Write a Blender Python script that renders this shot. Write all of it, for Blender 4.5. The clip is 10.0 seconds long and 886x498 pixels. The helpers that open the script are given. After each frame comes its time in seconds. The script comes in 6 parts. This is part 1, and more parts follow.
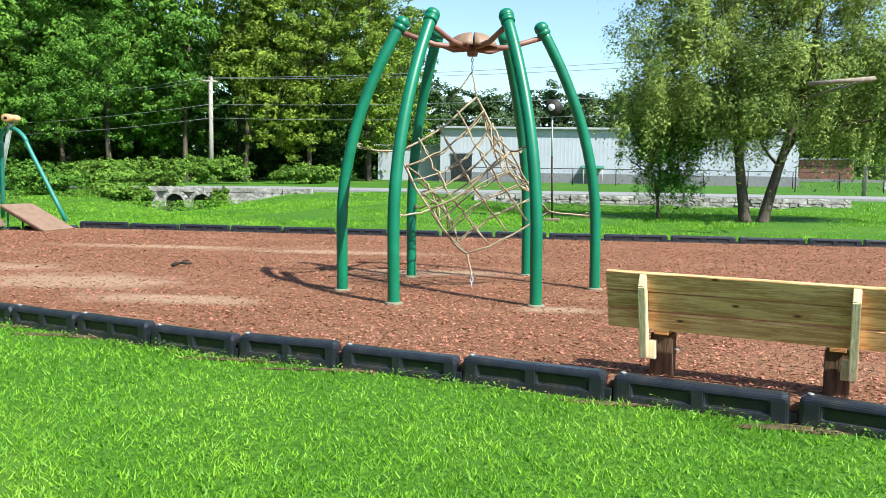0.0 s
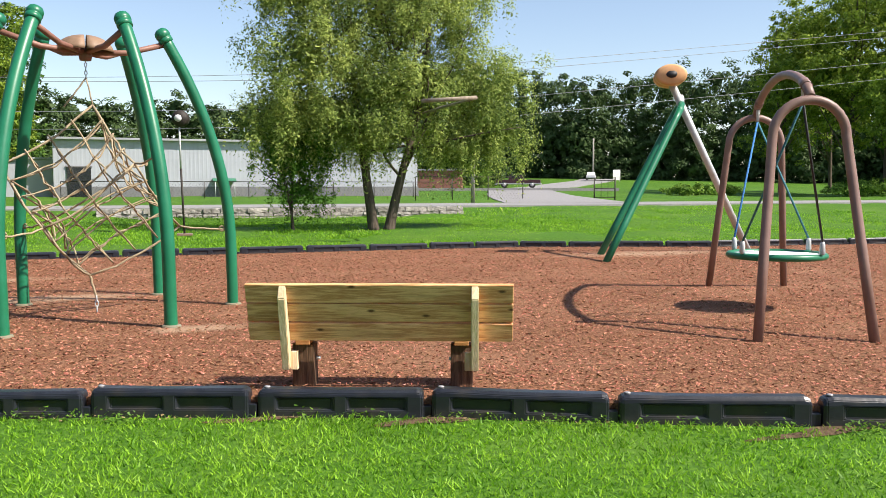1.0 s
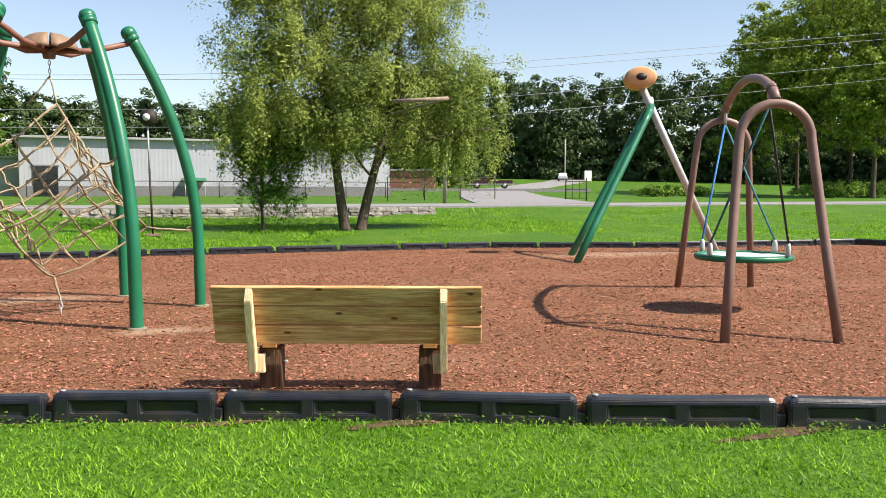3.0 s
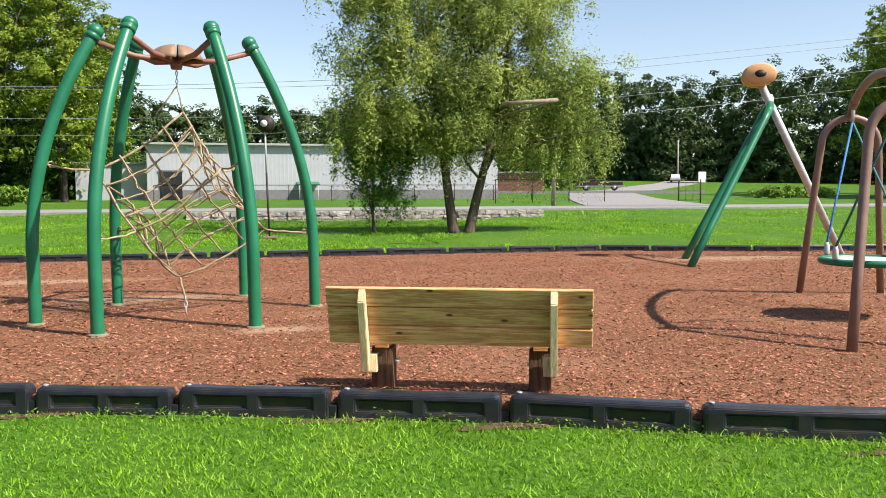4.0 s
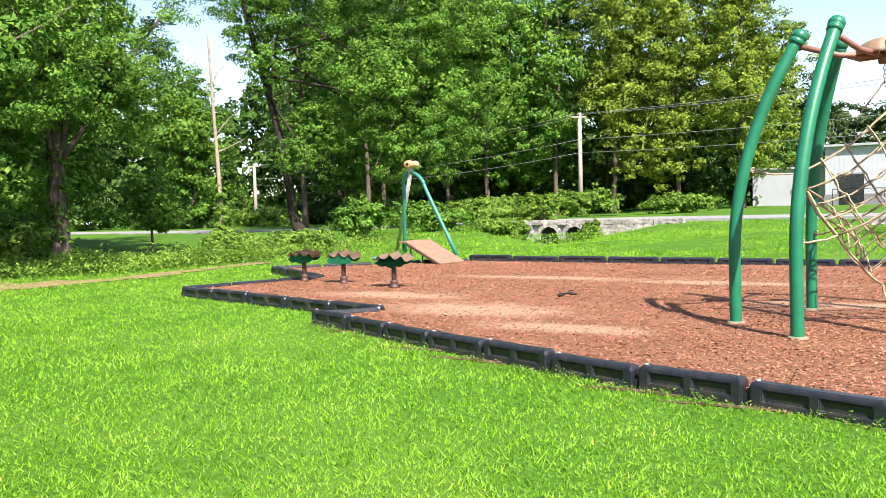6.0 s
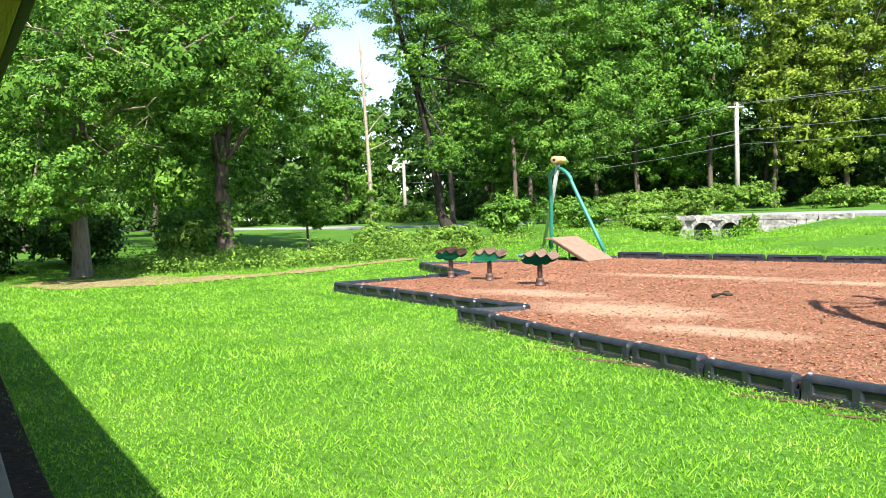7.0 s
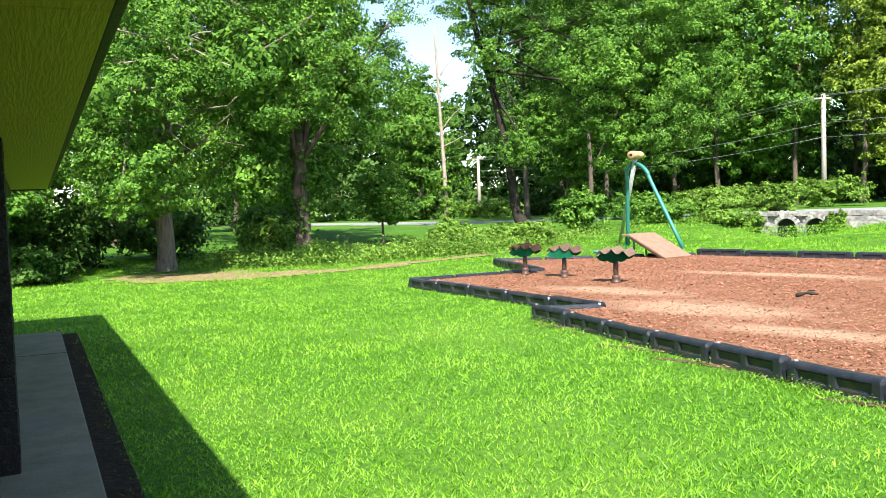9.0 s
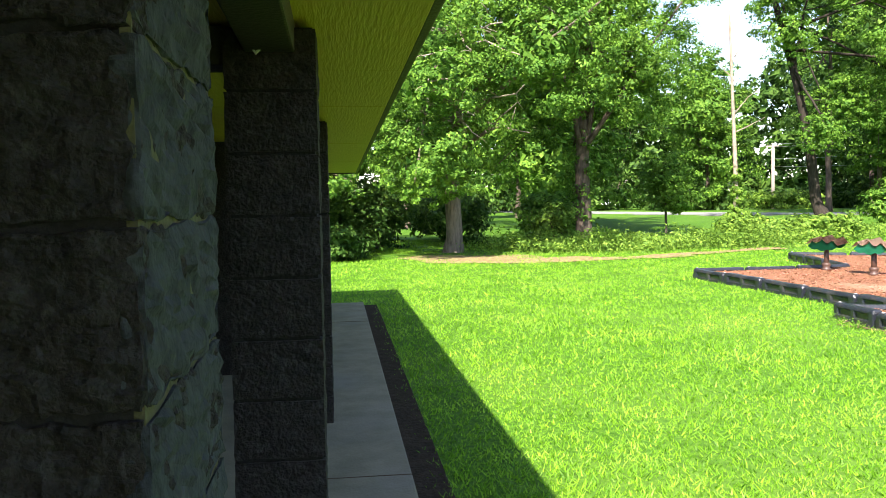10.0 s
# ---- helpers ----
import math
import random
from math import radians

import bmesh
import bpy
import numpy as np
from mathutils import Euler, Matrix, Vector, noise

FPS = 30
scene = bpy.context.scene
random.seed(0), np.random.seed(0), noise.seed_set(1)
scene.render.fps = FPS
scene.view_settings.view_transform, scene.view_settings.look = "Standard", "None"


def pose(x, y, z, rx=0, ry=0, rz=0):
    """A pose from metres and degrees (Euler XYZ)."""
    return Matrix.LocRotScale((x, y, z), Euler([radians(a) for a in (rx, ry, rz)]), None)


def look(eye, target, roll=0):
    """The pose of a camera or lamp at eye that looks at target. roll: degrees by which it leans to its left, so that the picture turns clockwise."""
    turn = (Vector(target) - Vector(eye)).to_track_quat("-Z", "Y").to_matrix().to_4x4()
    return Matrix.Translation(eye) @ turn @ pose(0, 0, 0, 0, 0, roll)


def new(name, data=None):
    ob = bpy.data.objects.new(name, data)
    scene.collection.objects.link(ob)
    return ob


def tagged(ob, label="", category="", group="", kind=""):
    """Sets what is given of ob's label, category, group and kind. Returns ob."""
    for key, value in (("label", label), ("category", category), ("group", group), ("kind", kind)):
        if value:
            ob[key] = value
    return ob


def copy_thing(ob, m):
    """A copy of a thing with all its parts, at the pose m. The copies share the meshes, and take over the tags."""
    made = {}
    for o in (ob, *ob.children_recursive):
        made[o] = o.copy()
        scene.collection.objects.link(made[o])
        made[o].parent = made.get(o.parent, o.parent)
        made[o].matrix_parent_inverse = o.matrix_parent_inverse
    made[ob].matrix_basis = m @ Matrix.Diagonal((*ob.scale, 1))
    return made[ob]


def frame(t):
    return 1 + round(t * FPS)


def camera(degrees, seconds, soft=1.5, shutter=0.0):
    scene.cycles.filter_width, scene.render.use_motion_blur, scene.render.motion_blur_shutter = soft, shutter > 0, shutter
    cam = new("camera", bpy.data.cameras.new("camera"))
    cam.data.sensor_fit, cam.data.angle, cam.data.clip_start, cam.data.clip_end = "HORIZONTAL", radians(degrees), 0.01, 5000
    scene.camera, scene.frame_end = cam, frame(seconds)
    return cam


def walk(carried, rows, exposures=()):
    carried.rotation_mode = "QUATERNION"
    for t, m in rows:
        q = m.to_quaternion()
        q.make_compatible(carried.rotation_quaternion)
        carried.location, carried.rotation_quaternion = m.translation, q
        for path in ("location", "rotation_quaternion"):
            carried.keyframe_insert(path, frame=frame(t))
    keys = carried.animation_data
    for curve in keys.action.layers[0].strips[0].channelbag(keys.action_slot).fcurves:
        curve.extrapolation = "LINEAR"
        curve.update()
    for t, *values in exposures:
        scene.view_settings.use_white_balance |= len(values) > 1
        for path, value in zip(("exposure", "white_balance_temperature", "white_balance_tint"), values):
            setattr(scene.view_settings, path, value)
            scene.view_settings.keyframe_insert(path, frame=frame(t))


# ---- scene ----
cam = camera(55.8, 10.0, soft=0.5)
PATH = [
    (0, (0.564, -2.22, 1.506), (0.376, -0.237, 1.331), 0.9),
    (0.5, (0.609, -2.191, 1.518), (0.895, -0.217, 1.371), 1.0),
    (1, (0.566, -2.158, 1.504), (1.221, -0.274, 1.364), -0.1),
    (1.5, (0.58, -2.15, 1.506), (1.289, -0.286, 1.364), 0.1),
    (2, (0.593, -2.145, 1.509), (1.321, -0.288, 1.369), 0.1),
    (3.5, (0.601, -2.147, 1.517), (1.29, -0.275, 1.379), 0.0),
    (4, (0.579, -2.15, 1.515), (1.051, -0.211, 1.382), -0.2),
    (4.5, (0.492, -2.161, 1.519), (0.537, -0.166, 1.392), -0.5),
    (5, (0.435, -2.223, 1.51), (-0.029, -0.281, 1.392), -0.8),
    (5.5, (0.357, -2.26, 1.506), (-0.407, -0.415, 1.396), -1.3),
    (6, (0.308, -2.28, 1.499), (-0.693, -0.551, 1.402), -1.4),
    (6.2, (0.297, -2.265, 1.5), (-0.793, -0.59, 1.404), -1.4),
    (7.3, (0.288, -2.216, 1.553), (-1.033, -0.718, 1.453), -1.8),
    (7.5, (0.288, -2.216, 1.556), (-1.051, -0.733, 1.456), -1.8),
    (8, (0.288, -2.222, 1.555), (-1.074, -0.761, 1.453), -1.9),
    (8.5, (0.296, -2.213, 1.547), (-1.085, -0.77, 1.444), -1.9),
    (9, (0.292, -2.221, 1.559), (-1.125, -0.814, 1.454), -1.8),
    (9.5, (0.291, -2.232, 1.556), (-1.286, -1.008, 1.444), -1.9),
    (10, (0.292, -2.306, 1.517), (-1.504, -1.434, 1.4), -0.9),
]
walk(cam, [(t, look(eye, target, roll)) for t, eye, target, roll in PATH], [
    (0.0, 0.95, 6100, 4), (0.5, 0.84, 6300, 8), (1.0, 0.75, 6900, 14), (2.0, 0.74, 7100, 16), (3.5, 0.74, 7100, 15), (4.5, 0.82, 6900, 14), (5.5, 1.07, 6800, 13),
    (6.0, 1.32, 6750, 16), (7.3, 1.48, 6400, 8), (9.0, 1.44, 6450, 9), (9.5, 1.42, 6500, 10), (10.0, 1.8, 6800, 16)])

# ---- light ----
LIGHT = Vector((-0.70, 0.58, -1.0)).normalized()
world = bpy.data.worlds.new("sky")
scene.world = world
world.use_nodes = True
wn = world.node_tree
wn.nodes.clear()
sky = wn.nodes.new("ShaderNodeTexSky")
sky.sky_type = "NISHITA"
sky.sun_disc = False
sky.sun_elevation = math.asin(-LIGHT.z)
sky.sun_rotation = math.atan2(-LIGHT.x, -LIGHT.y)
sky.air_density, sky.dust_density, sky.ozone_density = 1.0, 0.7, 1.4
bgn = wn.nodes.new("ShaderNodeBackground")
bgn.inputs["Strength"].default_value = 0.115
wout = wn.nodes.new("ShaderNodeOutputWorld")
wn.links.new(sky.outputs[0], bgn.inputs["Color"])
wn.links.new(bgn.outputs[0], wout.inputs["Surface"])
sun = new("sun", bpy.data.lights.new("sun", "SUN"))
sun.data.energy = 5.0
sun.data.angle = radians(0.6)
sun.data.color = (1.0, 0.955, 0.88)
sun.matrix_world = look((30, -20, 40), Vector((30, -20, 40)) + LIGHT)


# ---- materials ----
def material(name, colors, scale=8.0, rough=0.7, metal=0.0, bump=0.2, fine=60.0, stretch=(1, 1, 1), island=0.0, obj=0.0,
             translucent=0.0, spec=0.4, detail=6.0, big=0.0, bigcolor=None, bigscale=0.6, coords="Object"):
    """Two-scale noise colour over a principled surface; island and obj vary brightness piece by piece."""
    m = bpy.data.materials.new(name)
    m.use_nodes = True
    nt = m.node_tree
    N, L = nt.nodes, nt.links
    b = N["Principled BSDF"]
    b.inputs["Roughness"].default_value = rough
    b.inputs["Metallic"].default_value = metal
    b.inputs["Specular IOR Level"].default_value = spec
    tc = N.new("ShaderNodeTexCoord")
    mp = N.new("ShaderNodeMapping")
    mp.inputs["Scale"].default_value = stretch
    if coords == "World":
        geo0 = N.new("ShaderNodeNewGeometry")
        L.new(geo0.outputs["Position"], mp.inputs["Vector"])
    else:
        L.new(tc.outputs[coords], mp.inputs["Vector"])
    n1 = N.new("ShaderNodeTexNoise")
    n1.inputs["Scale"].default_value = scale
    n1.inputs["Detail"].default_value = detail
    n1.inputs["Roughness"].default_value = 0.65
    L.new(mp.outputs[0], n1.inputs["Vector"])
    ramp = N.new("ShaderNodeValToRGB")
    el = ramp.color_ramp.elements
    k = len(colors)
    for i, c in enumerate(colors):
        p = 0.3 + 0.4 * i / max(1, k - 1)
        e = el[i] if i < 2 else el.new(p)
        e.position = p
        e.color = (*c, 1)
    L.new(n1.outputs["Fac"], ramp.inputs["Fac"])
    col = ramp.outputs["Color"]
    if bigcolor:
        n3 = N.new("ShaderNodeTexNoise")
        n3.inputs["Scale"].default_value = bigscale
        n3.inputs["Detail"].default_value = 4
        L.new(mp.outputs[0], n3.inputs["Vector"])
        r3 = N.new("ShaderNodeMapRange")
        r3.inputs["From Min"].default_value, r3.inputs["From Max"].default_value = 0.5, 0.72
        r3.inputs["To Max"].default_value = big
        L.new(n3.outputs["Fac"], r3.inputs["Value"])
        mx = N.new("ShaderNodeMixRGB")
        mx.inputs["Color2"].default_value = (*bigcolor, 1)
        L.new(r3.outputs[0], mx.inputs["Fac"])
        L.new(col, mx.inputs["Color1"])
        col = mx.outputs[0]
    if island or obj:
        hsv = N.new("ShaderNodeHueSaturation")
        mr = N.new("ShaderNodeMapRange")
        amount = island or obj
        mr.inputs["To Min"].default_value, mr.inputs["To Max"].default_value = 1 - amount, 1 + amount
        if island:
            gi = N.new("ShaderNodeNewGeometry")
            rnd = gi.outputs["Random Per Island"]
        else:
            oi = N.new("ShaderNodeObjectInfo")
            rnd = oi.outputs["Random"]
        L.new(rnd, mr.inputs["Value"])
        L.new(mr.outputs[0], hsv.inputs["Value"])
        mr2 = N.new("ShaderNodeMapRange")
        mr2.inputs["To Min"].default_value, mr2.inputs["To Max"].default_value = 0.5 + 0.03 * amount, 0.5 - 0.05 * amount
        L.new(rnd, mr2.inputs["Value"])
        L.new(mr2.outputs[0], hsv.inputs["Hue"])
        L.new(col, hsv.inputs["Color"])
        col = hsv.outputs[0]
    L.new(col, b.inputs["Base Color"])
    if bump:
        n2 = N.new("ShaderNodeTexNoise")
        n2.inputs["Scale"].default_value = fine
        n2.inputs["Detail"].default_value = 5
        L.new(mp.outputs[0], n2.inputs["Vector"])
        bp = N.new("ShaderNodeBump")
        bp.inputs["Strength"].default_value = bump
        bp.inputs["Distance"].default_value = 0.02
        L.new(n2.outputs["Fac"], bp.inputs["Height"])
        L.new(bp.outputs[0], b.inputs["Normal"])
    if translucent:
        tr = N.new("ShaderNodeBsdfTranslucent")
        L.new(col, tr.inputs["Color"])
        ms = N.new("ShaderNodeMixShader")
        ms.inputs["Fac"].default_value = translucent
        L.new(b.outputs[0], ms.inputs[1])
        L.new(tr.outputs[0], ms.inputs[2])
        out = N["Material Output"]
        L.new(ms.outputs[0], out.inputs["Surface"])
    return m


def plain(name, c, rough=0.5, metal=0.0, spec=0.5, bump=0.05):
    d = tuple(v * 0.75 for v in c)
    return material(name, [d, c], scale=5, rough=rough, metal=metal, spec=spec, bump=bump, fine=90)


# Darkened for the shade that blades cast, also where no blades stand.
M_lawn = material("lawn", [(0.020, 0.062, 0.005), (0.05, 0.135, 0.010), (0.12, 0.24, 0.022)], scale=22, rough=0.8, bump=0.6, fine=45, spec=0.15,
                  big=0.5, bigcolor=(0.12, 0.21, 0.03), bigscale=0.35)
M_blade = material("grass_blade", [(0.10, 0.26, 0.016), (0.19, 0.43, 0.028), (0.31, 0.54, 0.058)], scale=1.2, rough=0.5, bump=0, island=0.4, translucent=0.45, spec=0.3)
M_weed = material("weed_leaf", [(0.06, 0.16, 0.015), (0.13, 0.28, 0.03)], scale=2, rough=0.55, bump=0, island=0.4, translucent=0.35, spec=0.3)
M_mulch = material("mulch", [(0.075, 0.032, 0.018), (0.21, 0.092, 0.05), (0.37, 0.20, 0.115)], scale=40, rough=0.9, bump=1.0, fine=60, spec=0.15,
                   big=0.45, bigcolor=(0.36, 0.20, 0.12), bigscale=0.5, stretch=(1, 1.5, 1))


def bare_patches(m, spots, color):
    """Soft-edged worn spots (x, y, half-length, half-width) where the soil shows through."""
    nt = m.node_tree
    N, L = nt.nodes, nt.links
    b = N["Principled BSDF"]
    old = b.inputs["Base Color"].links[0].from_socket
    geo = N.new("ShaderNodeNewGeometry")
    nz = N.new("ShaderNodeTexNoise")
    nz.inputs["Scale"].default_value, nz.inputs["Detail"].default_value = 2.4, 10
    nz.inputs["Roughness"].default_value = 0.72
    L.new(geo.outputs["Position"], nz.inputs["Vector"])
    total = None
    for x, y, rx, ry in spots:
        mp = N.new("ShaderNodeMapping")
        mp.vector_type = "TEXTURE"
        mp.inputs["Location"].default_value = (x, y, 0)
        mp.inputs["Scale"].default_value = (rx, ry, 1000)
        L.new(geo.outputs["Position"], mp.inputs["Vector"])
        ln = N.new("ShaderNodeVectorMath")
        ln.operation = "LENGTH"
        L.new(mp.outputs[0], ln.inputs[0])
        ad = N.new("ShaderNodeMath")
        ad.operation = "MULTIPLY_ADD"
        ad.inputs[1].default_value, ad.inputs[2].default_value = 1.9, -0.95
        L.new(nz.outputs["Fac"], ad.inputs[0])
        sm = N.new("ShaderNodeMath")
        L.new(ln.outputs["Value"], sm.inputs[0])
        L.new(ad.outputs[0], sm.inputs[1])
        mr = N.new("ShaderNodeMapRange")
        mr.inputs["From Min"].default_value, mr.inputs["From Max"].default_value = 1.15, 0.45
        L.new(sm.outputs[0], mr.inputs["Value"])
        if total is None:
            total = mr.outputs[0]
        else:
            mx = N.new("ShaderNodeMath")
            mx.operation = "MAXIMUM"
            L.new(total, mx.inputs[0])
            L.new(mr.outputs[0], mx.inputs[1])
            total = mx.outputs[0]
    mix = N.new("ShaderNodeMixRGB")
    mix.inputs["Color2"].default_value = (*color, 1)
    L.new(total, mix.inputs["Fac"])
    L.new(old, mix.inputs["Color1"])
    L.new(mix.outputs[0], b.inputs["Base Color"])


SPOTS = [(-5.0, 7.7, 1.6, 0.75), (-3.2, 6.5, 1.2, 0.4), (-2.8, 12.3, 2.0, 0.4), (-6.0, 12.6, 2.2, 0.4), (10.8, 13.6, 2.2, 0.7), (0.95, 6.55, 0.5, 0.25), (-0.6, 9.6, 1.2, 0.4), (-7.2, 9.0, 1.5, 0.5)]
bare_patches(M_mulch, SPOTS, (0.37, 0.24, 0.155))
M_chip = material("mulch_chip", [(0.12, 0.053, 0.028), (0.30, 0.142, 0.07), (0.54, 0.33, 0.185)], scale=30, rough=0.85, bump=0, island=0.7, spec=0.2)
M_dirt = material("dirt", [(0.06, 0.04, 0.025), (0.14, 0.095, 0.06)], scale=14, rough=0.95, bump=0.8, fine=40, spec=0.1)
M_litter = material("leaf_litter", [(0.10, 0.070, 0.034), (0.22, 0.17, 0.08), (0.37, 0.31, 0.165)], scale=10, rough=0.9, bump=0.9, fine=30, spec=0.1)
M_asphalt = material("asphalt", [(0.20, 0.20, 0.20), (0.30, 0.295, 0.29)], scale=5, rough=0.9, bump=0.3, fine=80, spec=0.2)
M_green = material("green_powder_coat", [(0.004, 0.125, 0.058), (0.007, 0.17, 0.08)], scale=3, rough=0.38, bump=0.03, fine=200, spec=0.5,
                   big=0.3, bigcolor=(0.02, 0.20, 0.12), bigscale=4)
M_brown = material("brown_powder_coat", [(0.19, 0.115, 0.092), (0.26, 0.165, 0.135)], scale=4, rough=0.45, bump=0.05, fine=150, spec=0.4)
M_rust = material("red_brown_coat", [(0.19, 0.085, 0.058), (0.27, 0.14, 0.10)], scale=5, rough=0.5, bump=0.08, spec=0.4)
M_wing = material("tan_brown_plate", [(0.19, 0.115, 0.07), (0.29, 0.19, 0.12)], scale=6, rough=0.55, bump=0.08, spec=0.35)
M_galv = material("galvanised_steel", [(0.42, 0.44, 0.44), (0.56, 0.58, 0.58)], scale=9, rough=0.5, metal=0.2, bump=0.05, spec=0.5)
M_orange = material("orange_plastic", [(0.60, 0.30, 0.13), (0.70, 0.40, 0.20)], scale=5, rough=0.5, bump=0.04)
M_black = plain("black_rubber", (0.015, 0.015, 0.017), 0.6)
M_rope = material("tan_rope", [(0.26, 0.20, 0.12), (0.48, 0.40, 0.27)], scale=14, rough=0.85, bump=0.6, fine=120, spec=0.2)
M_ropeblue = material("blue_rope", [(0.02, 0.12, 0.32), (0.05, 0.22, 0.48)], scale=30, rough=0.8, bump=0.4, fine=150)
M_ropeteal = material("teal_rope", [(0.03, 0.12, 0.14), (0.06, 0.22, 0.25)], scale=30, rough=0.8, bump=0.4, fine=150)
M_timber = material("black_recycled_plastic", [(0.009, 0.011, 0.016), (0.024, 0.028, 0.037)], scale=4, rough=0.33, bump=0.12, fine=30, spec=0.5,
                    big=0.5, bigcolor=(0.06, 0.05, 0.04), bigscale=5)
M_pin = plain("pale_bolt", (0.35, 0.35, 0.36), 0.5, 0.3)


def wood(name, dark, light, axis=0, rough=0.7, obj=0.12):
    st = [7.0, 7.0, 7.0]
    st[axis] = 0.5
    return material(name, [dark, light, dark, light], scale=5.0, rough=rough, bump=0.35, fine=14, stretch=tuple(st), obj=obj, spec=0.25,
                    big=0.5, bigcolor=tuple(v * 0.55 for v in dark), bigscale=1.6)


def knots(m):
    """Scattered dark knots on a board material."""
    nt = m.node_tree
    N, L = nt.nodes, nt.links
    b = N["Principled BSDF"]
    old = b.inputs["Base Color"].links[0].from_socket
    tc = N.new("ShaderNodeTexCoord")
    oi = N.new("ShaderNodeObjectInfo")
    ad = N.new("ShaderNodeVectorMath")
    L.new(tc.outputs["Object"], ad.inputs[0])
    mp = N.new("ShaderNodeMapping")
    mp.inputs["Rotation"].default_value = (radians(-90), 0, 0)
    mp.inputs["Scale"].default_value = (1.7, 4.4, 4.4)
    L.new(ad.outputs[0], mp.inputs["Vector"])
    vr = N.new("ShaderNodeTexVoronoi")
    vr.voronoi_dimensions = "2D"
    vr.inputs["Scale"].default_value = 1.0
    L.new(mp.outputs[0], vr.inputs["Vector"])
    mr = N.new("ShaderNodeMapRange")
    mr.inputs["From Min"].default_value, mr.inputs["From Max"].default_value = 0.060, 0.022
    L.new(vr.outputs["Distance"], mr.inputs["Value"])
    mx = N.new("ShaderNodeMixRGB")
    mx.inputs["Color2"].default_value = (0.13, 0.06, 0.026, 1)
    L.new(mr.outputs[0], mx.inputs["Fac"])
    L.new(old, mx.inputs["Color1"])
    L.new(mx.outputs[0], b.inputs["Base Color"])
    return m


M_pine = wood("pine_board", (0.56, 0.25, 0.095), (0.90, 0.55, 0.265))
knots(M_pine)
M_pine_z = wood("pine_upright", (0.70, 0.52, 0.30), (0.86, 0.69, 0.45), axis=2)
M_post = wood("weathered_post", (0.075, 0.042, 0.025), (0.16, 0.095, 0.055), axis=2)
M_deck = material("brown_ramp_plastic", [(0.19, 0.115, 0.075), (0.28, 0.18, 0.12)], scale=6, rough=0.65, bump=0.3, fine=30)
M_roofbrown = material("brown_seat_plastic", [(0.27, 0.18, 0.13), (0.37, 0.26, 0.19)], scale=6, rough=0.6, bump=0.2, fine=30)
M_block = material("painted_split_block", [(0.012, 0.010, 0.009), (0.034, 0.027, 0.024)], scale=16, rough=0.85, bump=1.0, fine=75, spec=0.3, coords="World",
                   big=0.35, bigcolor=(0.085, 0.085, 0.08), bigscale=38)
# Raw grey stone; the brighter lawn-side light is also in its colour.
M_blockgrey = material("lawnlit_raw_block", [(0.018, 0.021, 0.023), (0.062, 0.068, 0.070)], scale=22, rough=0.9, bump=1.0, fine=30, spec=0.25, coords="World")
M_joint = material("dark_painted_joint", [(0.008, 0.007, 0.006), (0.02, 0.017, 0.015)], scale=20, rough=0.9, bump=0.4)
# Bare earth and the shadow at the slab's edge, both in the colour.
M_soil = material("shaded_soil", [(0.018, 0.014, 0.010), (0.055, 0.040, 0.026)], scale=14, rough=0.95, bump=0.9, fine=40, spec=0.1)
M_mortar = material("mortar", [(0.05, 0.047, 0.022), (0.12, 0.11, 0.045)], scale=20, rough=0.9, bump=0.4)
M_concrete = material("concrete", [(0.16, 0.145, 0.095), (0.25, 0.228, 0.155)], scale=4, rough=0.85, bump=0.25, fine=60, spec=0.25, big=0.5, bigcolor=(0.22, 0.21, 0.18), bigscale=1.5)
M_soffit = material("yellow_painted_plywood", [(0.40, 0.31, 0.04), (0.50, 0.39, 0.06)], scale=6, rough=0.6, bump=0.3, fine=8, stretch=(1, 9, 1), spec=0.3)
M_trimdark = material("dark_fascia", [(0.018, 0.014, 0.011), (0.034, 0.027, 0.021)], scale=6, rough=0.6)
M_shingle = material("asphalt_shingle", [(0.06, 0.055, 0.05), (0.12, 0.11, 0.10)], scale=12, rough=0.9)
M_bark = material("bark", [(0.055, 0.042, 0.032), (0.15, 0.12, 0.095)], scale=5, rough=0.95, bump=1.0, fine=12, stretch=(3, 3, 0.6), spec=0.1)
M_barkpale = material("pale_bark", [(0.20, 0.16, 0.12), (0.40, 0.34, 0.27)], scale=4, rough=0.9, bump=0.9, fine=10, stretch=(2, 2, 1.2), spec=0.1)
M_barkgrey = material("grey_bark", [(0.10, 0.082, 0.062), (0.25, 0.21, 0.165)], scale=5, rough=0.95, bump=1.0, fine=12, stretch=(3, 3, 0.6), spec=0.1)
M_barkdark = material("dark_bark", [(0.02, 0.017, 0.014), (0.06, 0.05, 0.04)], scale=5, rough=0.95, bump=1.0, fine=12, stretch=(3, 3, 0.6), spec=0.1)


def leaf(name, a, b, tr=0.35, isl=0.45):
    return material(name, [a, b], scale=0.35, rough=0.6, bump=0, island=isl, translucent=tr, spec=0.16, detail=3)


M_leaf_oak = leaf("broad_leaf", (0.05, 0.14, 0.016), (0.135, 0.29, 0.034), tr=0.24)
M_leaf_light = leaf("sunny_leaf", (0.115, 0.195, 0.02), (0.235, 0.335, 0.042), tr=0.34)
M_leaf_birch = leaf("birch_leaf", (0.17, 0.25, 0.055), (0.34, 0.43, 0.11), tr=0.4)
# Darker copy of the broad leaf: shade inside woods put into the colour.
M_leaf_dark = leaf("shaded_leaf", (0.022, 0.066, 0.011), (0.07, 0.155, 0.022), tr=0.2)
